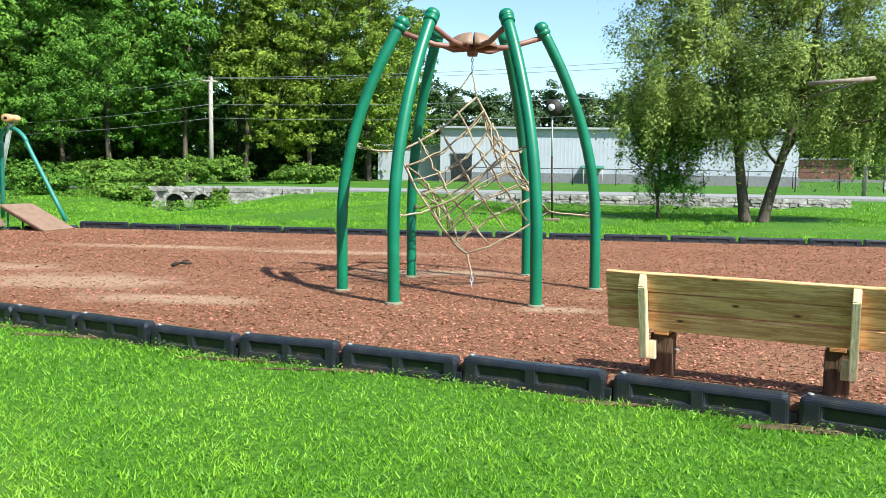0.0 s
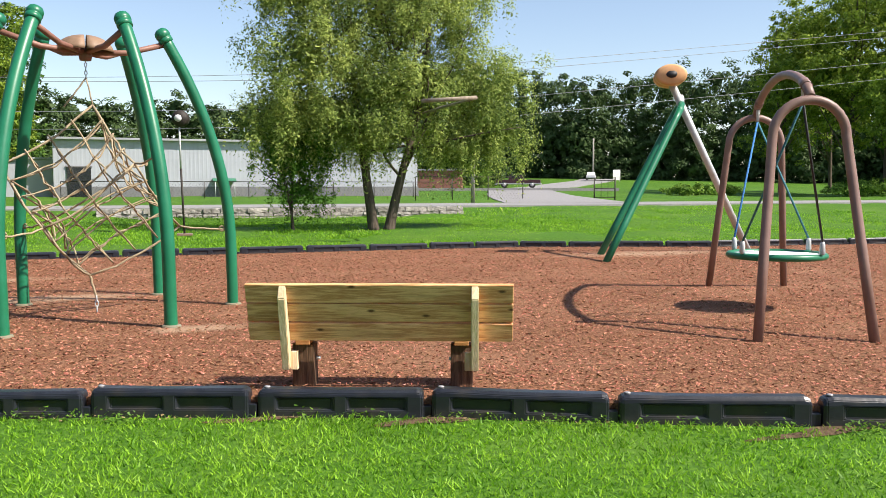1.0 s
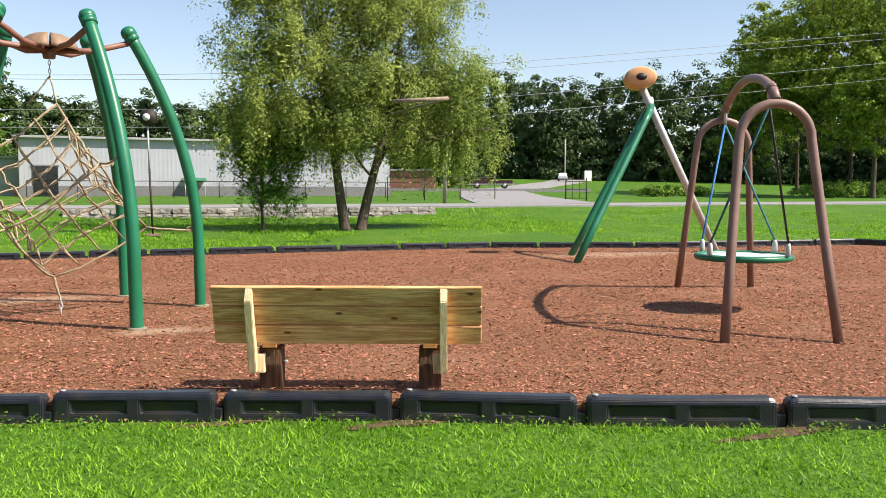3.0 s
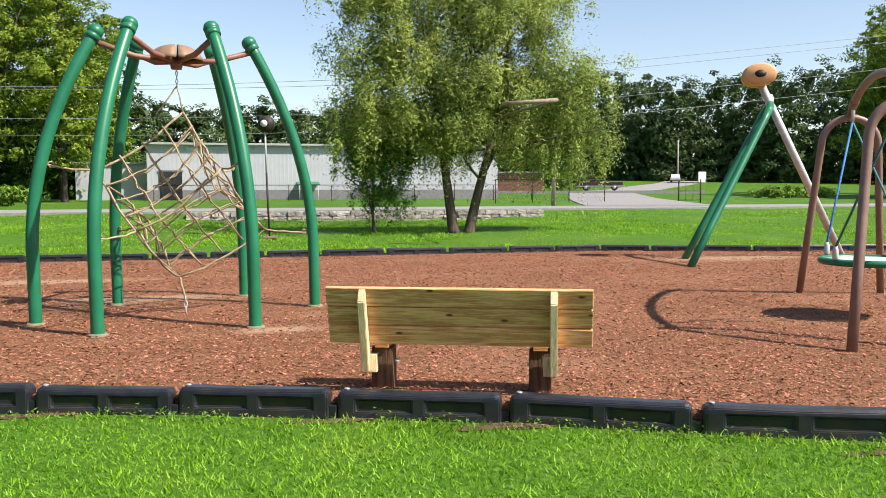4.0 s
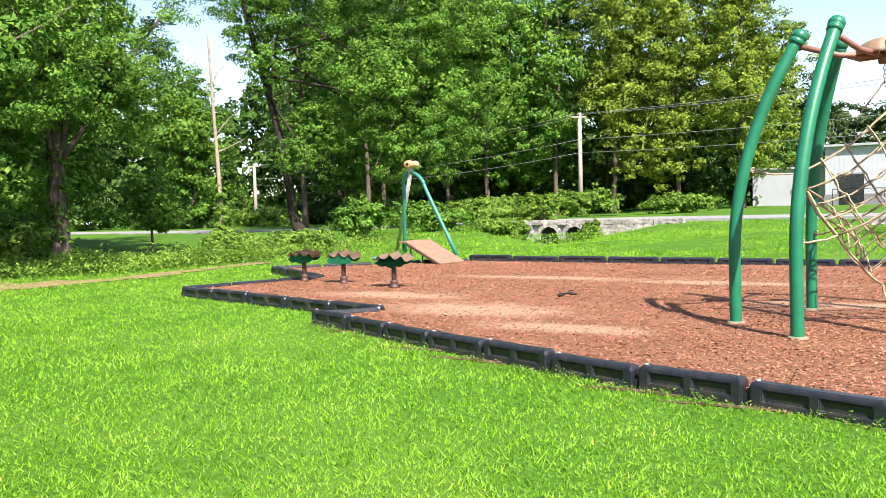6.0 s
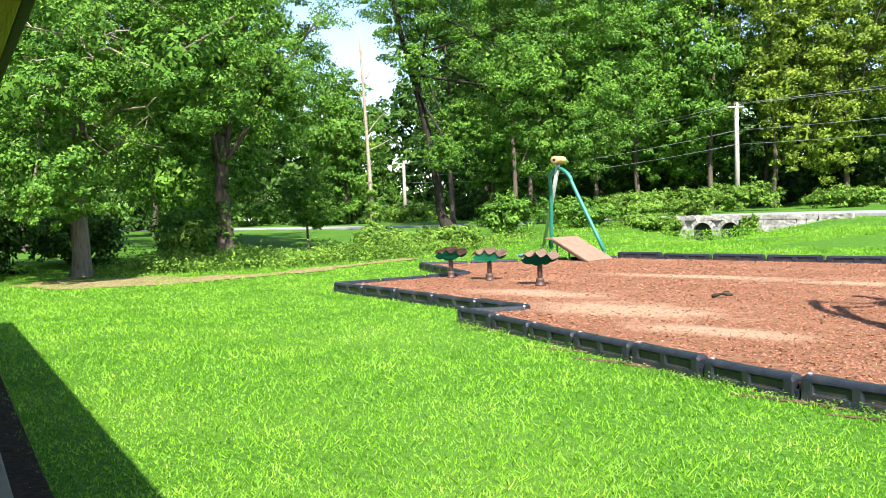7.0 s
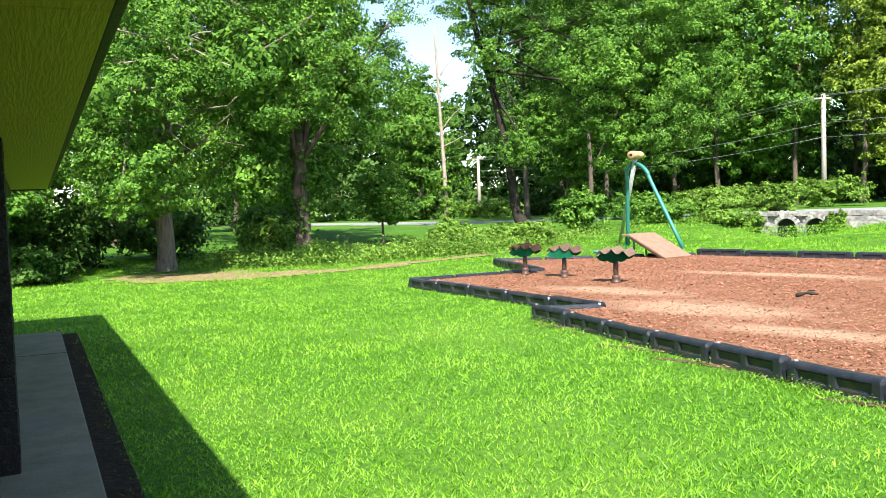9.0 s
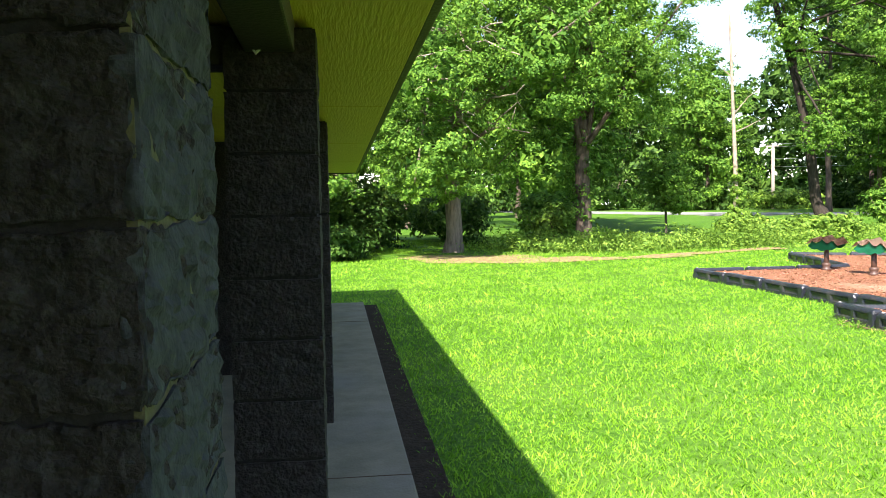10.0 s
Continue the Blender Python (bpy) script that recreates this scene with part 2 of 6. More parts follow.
# Haze over distance put into the colour: dull greens, little leaf contrast.
M_leaf_far = leaf("hazy_far_leaf", (0.042, 0.078, 0.026), (0.075, 0.125, 0.040), tr=0.2, isl=0.2)
M_leaf_bush = leaf("bush_leaf", (0.09, 0.19, 0.022), (0.19, 0.34, 0.05))
M_metalwall = material("white_ribbed_metal", [(0.36, 0.38, 0.42), (0.43, 0.45, 0.49)], scale=0.6, rough=0.5, bump=0.0, spec=0.4)
M_skirt = plain("grey_block_base", (0.20, 0.20, 0.21), 0.8)
M_roofmetal = plain("grey_metal_roof", (0.42, 0.43, 0.45), 0.5, 0.2)
M_polewood = material("grey_pole_wood", [(0.27, 0.24, 0.21), (0.42, 0.38, 0.34)], scale=6, rough=0.85, bump=0.4, stretch=(4, 4, 0.4))
M_wire = plain("wire", (0.26, 0.27, 0.28), 0.5)
M_stone = material("pale_rubble_stone", [(0.14, 0.128, 0.115), (0.30, 0.28, 0.26), (0.46, 0.43, 0.40)], scale=5, rough=0.95, bump=0.8, fine=10, obj=0.2, island=0.0)
# Shade inside the culvert, painted as a near-black colour.
M_arch_shade = plain("culvert_shade", (0.012, 0.012, 0.010), 0.9)
M_white = plain("white_paint", (0.75, 0.75, 0.75), 0.5)
M_glass = plain("dark_glass", (0.02, 0.025, 0.03), 0.1, 0.0, 0.8, 0.0)
M_maroon = plain("dark_maroon_paint", (0.06, 0.018, 0.022), 0.3, 0.1, 0.6, 0.0)
M_silver = plain("silver_trim", (0.5, 0.5, 0.5), 0.35, 0.6, 0.5, 0.0)
M_siding = plain("pale_siding", (0.50, 0.48, 0.44), 0.8)
M_brick = material("red_brick_wall", [(0.20, 0.09, 0.06), (0.30, 0.14, 0.10)], scale=4, rough=0.9)


# ---- mesh helpers ----
def part(name, bm, mat, parent=None, label="", smooth=False):
    me = bpy.data.meshes.new(name)
    if smooth:
        for f in bm.faces:
            f.smooth = True
    bm.to_mesh(me)
    bm.free()
    me.materials.append(mat)
    ob = new(name, me)
    if parent is not None:
        ob.parent = parent
    if label:
        tagged(ob, label)
    return ob


def thing(name, label, category, at=(0, 0, 0), turn=0, group="", kind=""):
    e = new(name)
    e.empty_display_size = 0.1
    e.matrix_world = pose(at[0], at[1], at[2], 0, 0, turn)
    bpy.context.view_layer.update()
    return tagged(e, label, category, group, kind)


def box(bm, size, m=None, bevel=0.0):
    m = m or Matrix()
    r = bmesh.ops.create_cube(bm, size=1.0, matrix=m @ Matrix.Diagonal((*size, 1)))
    if bevel:
        es = list({e for v in r["verts"] for e in v.link_edges})
        bmesh.ops.bevel(bm, geom=es, offset=bevel, segments=2, affect="EDGES", profile=0.6)
    return bm


def boxbm(size, at=(0, 0, 0), bevel=0.0, rx=0, ry=0, rz=0):
    return box(bmesh.new(), size, pose(*at, rx, ry, rz), bevel)


def tube(bm, pts, radius, segs=10, cap=True):
    """A round tube along points; radius a number or one per point."""
    pts = [Vector(p) for p in pts]
    n = len(pts)
    rad = [radius] * n if isinstance(radius, (int, float)) else radius
    rings = []
    up = Vector((0.137, 0.31, 0.94)).normalized()
    t0 = (pts[1] - pts[0]).normalized()
    if abs(t0.dot(up)) > 0.9:
        up = Vector((1, 0.1, 0)).normalized()
    side = t0.cross(up).normalized()
    for i in range(n):
        a, b = pts[max(0, i - 1)], pts[min(n - 1, i + 1)]
        t = (b - a).normalized()
        side = (side - t * side.dot(t)).normalized()
        other = t.cross(side)
        rings.append([bm.verts.new(pts[i] + (side * math.cos(k * math.tau / segs) + other * math.sin(k * math.tau / segs)) * rad[i]) for k in range(segs)])
    for i in range(n - 1):
        for k in range(segs):
            bm.faces.new((rings[i][k], rings[i][(k + 1) % segs], rings[i + 1][(k + 1) % segs], rings[i + 1][k])).smooth = True
    if cap:
        bm.faces.new(rings[0][::-1])
        bm.faces.new(rings[-1])
    return bm


def tubebm(pts, radius, segs=10):
    return tube(bmesh.new(), pts, radius, segs)


def lathe(profile, segs=20, m=None):
    """A turned body: (radius, height) pairs round the z axis."""
    bm = bmesh.new()
    rings = [[bm.verts.new((max(r, 0.0005) * math.cos(k * math.tau / segs), max(r, 0.0005) * math.sin(k * math.tau / segs), z)) for k in range(segs)] for r, z in profile]
    for a, b in zip(rings, rings[1:]):
        for k in range(segs):
            bm.faces.new((a[k], a[(k + 1) % segs], b[(k + 1) % segs], b[k])).smooth = True
    bm.faces.new(rings[0][::-1])
    bm.faces.new(rings[-1])
    if m is not None:
        bmesh.ops.transform(bm, matrix=m, verts=bm.verts)
    return bm


def smoothline(pts, n=8):
    """Catmull-Rom through points."""
    p = [Vector(q) for q in pts]
    p = [p[0] * 2 - p[1]] + p + [p[-1] * 2 - p[-2]]
    out = []
    for i in range(1, len(p) - 2):
        for k in range(n):
            t = k / n
            a, b, c, d = p[i - 1], p[i], p[i + 1], p[i + 2]
            out.append(0.5 * ((2 * b) + (c - a) * t + (2 * a - 5 * b + 4 * c - d) * t * t + (3 * b - a - 3 * c + d) * t ** 3))
    out.append(p[-2])
    return out


def raw(name, verts, faces, mat, parent=None, label=""):
    """A mesh from arrays with faces of one size."""
    me = bpy.data.meshes.new(name)
    v = np.asarray(verts, np.float32)
    f = np.asarray(faces, np.int32)
    k = f.shape[1]
    me.vertices.add(len(v))
    me.vertices.foreach_set("co", v.ravel())
    me.loops.add(f.size)
    me.loops.foreach_set("vertex_index", f.ravel())
    me.polygons.add(len(f))
    me.polygons.foreach_set("loop_start", np.arange(0, f.size, k, dtype=np.int32))
    me.update(calc_edges=True)
    me.materials.append(mat)
    ob = new(name, me)
    if parent is not None:
        ob.parent = parent
    if label:
        tagged(ob, label)
    return ob


def leaves(rng, centres, normals, size, aspect=0.55, tilt=0.5):
    """Small pointed leaves at centres, facing about their normals."""
    n = len(centres)
    nn = normals + rng.normal(0, tilt, (n, 3))
    nn /= np.linalg.norm(nn, axis=1)[:, None] + 1e-9
    r = rng.normal(0, 1, (n, 3))
    u = np.cross(nn, r)
    u /= np.linalg.norm(u, axis=1)[:, None] + 1e-9
    w = np.cross(nn, u)
    s = (size * rng.uniform(0.65, 1.35, n))[:, None]
    v = np.empty((n, 3, 3))
    v[:, 0] = centres - u * s
    v[:, 1] = centres + u * s * 0.7 + w * s * aspect
    v[:, 2] = centres + u * s * 0.7 - w * s * aspect
    return v.reshape(-1, 3), np.arange(3 * n).reshape(-1, 3)


def clumps(rng, centre, radii, n, size, spread, shell, aspect=0.55, droop=0.0, dense=9.0, core=9):
    """Dense sprays over an ellipsoid, with gaps between them, round a loose inner mass: leaf places, facings and sizes."""
    R = np.asarray(radii, float)
    per = int(np.clip(dense * spread ** 2 / (size ** 2 * aspect * 1.7), 12, 320))
    k = max(5, n // per)
    d = rng.normal(0, 1, (k, 3))
    d /= np.linalg.norm(d, axis=1)[:, None]
    rad = np.clip(rng.uniform(shell, 1.0, k) ** 0.6 * (1 + rng.normal(0, 0.11, k)), 0.1, 1.3)
    cc = d * rad[:, None] * R + np.asarray(centre)
    which = rng.integers(0, k, n)
    o = rng.normal(0, 1, (n, 3))
    o /= np.linalg.norm(o, axis=1)[:, None] + 1e-9
    cs = spread * rng.uniform(0.6, 1.45, k)
    off = o * (rng.uniform(0, 1, n) ** 0.45 * 1.7 * cs[which])[:, None] * np.array([1.0, 1.0, 0.6])
    if droop:
        off *= np.array([0.75, 0.75, 1.0])
        off[:, 2] -= rng.exponential(droop, n)
    C = cc[which] + off
    N = o * 0.55 + d[which] * 0.45 + np.array([0, 0, 0.5])
    S = np.full(n, size)
    # Bigger inner leaves, added to stop light and sky in the gaps.
    m = max(8, n // core)
    q = rng.normal(0, 1, (m, 3))
    q /= np.linalg.norm(q, axis=1)[:, None]
    inner = q * (rng.uniform(0.15, 0.62, m))[:, None] * R + np.asarray(centre)
    return np.concatenate([C, inner]), np.concatenate([N, q]), np.concatenate([S, np.full(m, size * 1.9)])


def crown(name, parent, mat, blobs, count, size, seed, cluster=0.24, droop=0.0, shell=0.55, aspect=0.55, dense=9.0):
    """A crown of leaf sprays gathered in clumps over ellipsoids (x, y, z, rx, ry, rz)."""
    rng = np.random.default_rng(seed)
    vol = np.array([b[3] * b[4] + b[4] * b[5] + b[3] * b[5] for b in blobs], float)
    vol /= vol.sum()
    out = [clumps(rng, b[:3], b[3:6], int(count * share), size, min(cluster * sum(b[3:6]) / 3 * 0.5, 0.5), shell, aspect, droop, dense) for b, share in zip(blobs, vol)]
    C, N, S = (np.concatenate([o[i] for o in out]) for i in range(3))
    v, f = leaves(rng, C, N, S, aspect, 0.4)
    return raw(name, v, f, mat, parent)


def ground_z(x, y):
    """The lie of the land: flat round the playground, a bank up to the road, a slow rise beyond."""
    z = float(np.interp(y, [16.6, 20, 33.6, 40.5, 60, 110, 170, 260, 700], [0, 0.1, 0.72, 0.78, 1.0, 1.9, 4.3, 6.0, 9.0]))
    k = float(np.interp(x, [-60, -36, -14], [0.3, 0.45, 1.0]))
    z *= k if y < 90 else 1.0
    creek = math.exp(-((x + 13.2) / 3.0) ** 4) * float(np.interp(y, [20, 27, 32.5, 34.0], [0, 0.42, 0.98, 0]))
    below = math.exp(-((x - 6.0) / 8.4) ** 6) * float(np.interp(y, [25, 28, 32.6, 33.9], [0, 0.2, 0.46, 0]))
    return z - creek - below


# ---- the setting ----
NEAR = [(-6.73, 6.45), (-5.93, 6.15), (-5.13, 5.78), (-4.3, 5.39), (-3.45, 5.05), (-2.58, 4.68), (-1.69, 4.35), (-0.8, 4.12), (0.17, 3.85), (1.22, 3.48),
        (2.31, 3.07), (3.41, 2.54), (4.58, 2.03), (5.7, 1.52), (6.84, 1.02), (7.99, 0.5), (9.13, -0.02), (10.28, -0.54), (11.42, -1.06), (12.56, -1.58)]
STEP = (-6.14, 7.15)
LEFT = (-11.56, 8.62)
BACK = (-10.63, 11.53)
BOX = (-13.64, 13.4)
FAR = [(-10.0, 16.94), (-3.66, 16.62), (2.37, 16.62), (6.74, 16.57), (9.03, 16.47), (13.5, 14.91), (18.49, 14.34), (19.6, 12.0), (18.4, 5.0), (13.6, -1.9)]
BED = NEAR[::-1] + [STEP, LEFT, BACK, BOX] + FAR
MULCH_Z, TIMBER_TOP = 0.12, 0.19


def grid_lines(lo, hi, fine_lo, fine_hi, step):
    a = list(np.arange(fine_lo, fine_hi + 0.01, step))
    s, p = step, fine_hi
    while p < hi:
        s *= 1.35
        p += s
        a.append(p)
    s, p = step, fine_lo
    while p > lo:
        s *= 1.35
        p -= s
        a.insert(0, p)
    return a


def make_ground():
    xs = grid_lines(-2200, 2200, -45, 45, 1.5)
    ys = grid_lines(-1500, 2500, -8, 120, 1.5)
    rng = np.random.default_rng(3)
    v = [(x, y, ground_z(x, y) + (0.0 if -20 < x < 22 and y < 18 else float(rng.normal(0, 0.03)))) for y in ys for x in xs]
    w = len(xs)
    f = [(j * w + i, j * w + i + 1, (j + 1) * w + i + 1, (j + 1) * w + i) for j in range(len(ys) - 1) for i in range(w - 1)]
    g = raw("ground", v, f, M_lawn)
    g.data.polygons.foreach_set("use_smooth", np.ones(len(f), bool))
    tagged(g, "bright green mown lawn rising to the road", "lawn", kind="structure")


def sheet(name, poly, z, mat, label, category, drop=0.0):
    bm = bmesh.new()
    vs = [bm.verts.new((x, y, z)) for x, y in poly]
    f = bm.faces.new(vs)
    if f.normal.z < 0:
        f.normal_flip()
    f.normal_update()
    if f.normal.z < 0:
        f.normal_flip()
    if drop:
        r = bmesh.ops.extrude_face_region(bm, geom=[f])
        lower = [g for g in r["geom"] if isinstance(g, bmesh.types.BMVert)]
        bmesh.ops.translate(bm, vec=(0, 0, -drop), verts=lower)
        bmesh.ops.recalc_face_normals(bm, faces=bm.faces)
    bmesh.ops.triangulate(bm, faces=[q for q in bm.faces if len(q.verts) > 4])
    return tagged(part(name, bm, mat), label, category, kind="structure")


def strip(name, pts, width, lift, mat, label, category, thick=0.25):
    """A paved strip that follows the land along a line of (x, y)."""
    bm = bmesh.new()
    rows = []
    line = smoothline([(x, y, 0) for x, y in pts], 10)
    for i, p in enumerate(line):
        a, b = line[max(0, i - 1)], line[min(len(line) - 1, i + 1)]
        t = (b - a).normalized()
        n = Vector((-t.y, t.x, 0))
        row = []
        for s in (-0.5, 0.5):
            q = p + n * width * s
            z = max(ground_z(q.x, q.y), ground_z(p.x, p.y)) + lift
            row += [bm.verts.new((q.x, q.y, z)), bm.verts.new((q.x, q.y, z - thick))]
        rows.append(row)
    for a, b in zip(rows, rows[1:]):
        bm.faces.new((a[0], a[2], b[2], b[0]))
        bm.faces.new((a[1], a[0], b[0], b[1]))
        bm.faces.new((a[2], a[3], b[3], b[2]))
    bmesh.ops.recalc_face_normals(bm, faces=bm.faces)
    return tagged(part(name, bm, mat), label, category, kind="structure")


make_ground()
sheet("playground_surface", BED, MULCH_Z, M_mulch, "reddish brown wood mulch play surface with bare sandy patches", "mulch bed", drop=0.2)
strip("road", [(-140, 52), (-80, 42), (-40, 37.4), (0, 37.0), (40, 37.2), (90, 38), (220, 44)], 5.6, 0.05, M_asphalt, "pale grey asphalt road along the bank", "road")
strip("driveway", [(22.0, 38.6), (26.0, 50), (33, 68), (44, 92), (64, 120), (84, 146), (110, 190)], 7.0, 0.06, M_asphalt, "pale grey asphalt driveway off the road", "driveway")
sheet("parking_lot", [(27, 86), (50, 80), (55, 92), (30, 101)], 1.74, M_asphalt, "worn grey asphalt parking lot", "parking lot", drop=0.5)


def worn_patch(name, cx, cy, rx, ry, z, mat, label, seed):
    rng = np.random.default_rng(seed)
    ph = rng.uniform(0, 6.28, 5)
    bm = bmesh.new()
    n = 46
    vs = []
    for i in range(n):
        a = i * math.tau / n
        k = 1 + sum(0.28 / (j + 1) * math.sin((j + 2) * a + ph[j]) for j in range(5))
        x, y = cx + rx * k * math.cos(a), cy + ry * k * math.sin(a)
        vs.append(bm.verts.new((x, y, z + ground_z(x, y))))
    c = bm.verts.new((cx, cy, z + 0.012 + ground_z(cx, cy)))
    for i in range(n):
        bm.faces.new((vs[i], vs[(i + 1) % n], c))
    return tagged(part(name, bm, mat), label, "bare ground", kind="structure")


BARE = [(-18.6, 7.6, 2.2, 1.5), (-16.8, 9.6, 1.0, 1.1), (-16.4, 12.4, 0.55, 1.5), (-16.7, 15.4, 0.45, 1.2)]
for k, (x, y, rx, ry) in enumerate(BARE):
    worn_patch("dirt_patch", x, y, rx, ry, 0.012 + 0.004 * k, M_litter, "bare earth and dry leaf litter at the lawn's edge", 4 + k)


# ---- border timbers ----
def timber_mesh():
    """A unit-long hollow plastic border timber: rounded shoulders, two shallow sloped recesses a side, a low lapped tongue."""
    bm = bmesh.new()
    h, d = 0.20, 0.068
    xs = [0.0, 0.018, 0.05, 0.10, 0.44, 0.51, 0.86, 0.915, 0.942, 0.955]
    lift = [-0.022, -0.004, 0.003, 0.002, -0.004, -0.003, 0.001, 0.002, -0.006, -0.028]
    zs = [0.0, 0.062, 0.152]
    sides = {}
    for side in (-1, 1):
        g = []
        for x, up in zip(xs, lift):
            end = 0.010 if x in (xs[0], xs[-1]) else 0.0
            col = [bm.verts.new((x, side * (d + 0.004 - end), zs[0])), bm.verts.new((x, side * (d - end), zs[1])), bm.verts.new((x, side * (d - end), zs[2])),
                   bm.verts.new((x, side * (d - 0.006 - end), h - 0.020 + up)), bm.verts.new((x, side * (d - 0.024 - end), h + up))]
            g.append(col)
        for i in range(len(xs) - 1):
            for j in range(4):
                q = [g[i][j], g[i + 1][j], g[i + 1][j + 1], g[i][j + 1]]
                if j == 1 and i in (3, 5):
                    mid = sum((v.co for v in q), Vector()) / 4
                    inner = []
                    for v in q:
                        p = mid + (v.co - mid) * 0.90
                        p.z = mid.z + (v.co.z - mid.z) * (0.60 if v.co.z > mid.z else 0.82)
                        p.y = side * (d - 0.024)
                        inner.append(bm.verts.new(p))
                    for k in range(4):
                        bm.faces.new((q[k], q[(k + 1) % 4], inner[(k + 1) % 4], inner[k]))
                    bm.faces.new(inner)
                else:
                    bm.faces.new(q)
        sides[side] = g
    a, b = sides[-1], sides[1]
    for i in range(len(xs) - 1):
        bm.faces.new((a[i][4], a[i + 1][4], b[i + 1][4], b[i][4]))
    for k in (0, -1):
        for j in range(4):
            bm.faces.new((a[k][j], a[k][j + 1], b[k][j + 1], b[k][j]))
    bmesh.ops.recalc_face_normals(bm, faces=bm.faces)
    es = [e for e in bm.edges if len(e.link_faces) == 2 and e.calc_face_angle(0) > 0.45]
    bmesh.ops.bevel(bm, geom=es, offset=0.005, segments=2, affect="EDGES")
    box(bm, (0.06, 0.10, 0.095), Matrix.Translation((0.972, 0, 0.0475)), 0.008)
    bm.normal_update()
    me = bpy.data.meshes.new("border_timber")
    bm.to_mesh(me)
    bm.free()
    me.materials.append(M_timber)
    return me


def pin_mesh():
    bm = lathe([(0.022, 0), (0.022, 0.008), (0.012, 0.012)], 10)
    me = bpy.data.meshes.new("stake_head")
    bm.to_mesh(me)
    bm.free()
    me.materials.append(M_pin)
    return me


TIMBER, PIN = timber_mesh(), pin_mesh()
trng = random.Random(8)


def timber_run(pts, size=None, top=TIMBER_TOP):
    """Timbers end to end along a polyline; size: the length at which long runs are cut."""
    for (x0, y0), (x1, y1) in zip(pts, pts[1:]):
        length = math.hypot(x1 - x0, y1 - y0)
        n = max(1, round(length / size)) if size else 1
        for i in range(n):
            a, b = i / n, (i + 1) / n
            ax, ay = x0 + (x1 - x0) * a, y0 + (y1 - y0) * a
            bx, by = x0 + (x1 - x0) * b, y0 + (y1 - y0) * b
            seg = math.hypot(bx - ax, by - ay)
            ob = new("border_timber", TIMBER)
            ang = math.degrees(math.atan2(by - ay, bx - ax)) + trng.uniform(-0.8, 0.8)
            ob.matrix_world = pose(ax, ay, top - 0.2 + trng.uniform(-0.012, 0.008), 0, trng.uniform(-0.5, 0.5), ang) @ Matrix.Diagonal((seg * 0.992, 1, 1, 1))
            tagged(ob, "black recycled-plastic border timber with two slots, edging the mulch", "border timber", "border timbers")
            p = new("stake_head", PIN)
            p.parent = ob
            p.matrix_local = Matrix.Translation((0.045, 0, 0.202)) @ Matrix.Diagonal((1 / seg, 1, 1, 1))
            tagged(p, "pale steel stake head")


timber_run(NEAR)
timber_run([NEAR[0], STEP, LEFT, BACK, BOX], 1.2)
timber_run([BOX, FAR[0]], 1.25)
timber_run(FAR, 1.25, 0.27)


# ---- net climber ----
CX, CY = -0.05, 8.06
HX = CX - 0.04   # the hub, with the frame's slight lean
LEG_AT = {"A": (-0.80, 6.63), "B": (0.725, 6.74), "C": (-1.56, 7.54), "D": (1.475, 8.27), "E": (-0.93, 9.05), "F": (0.63, 9.58)}


def leg_point(k, z):
    """A leg's axis at a height: upright at the foot, bowing in towards the hub."""
    x, y = LEG_AT[k]
    s = min(1.0, max(0.0, (z - 0.85) / 2.45))
    r = 1 - 0.46 * s ** 2
    return Vector((CX + (x - CX) * r - 0.013 * z, CY + (y - CY) * r, z))


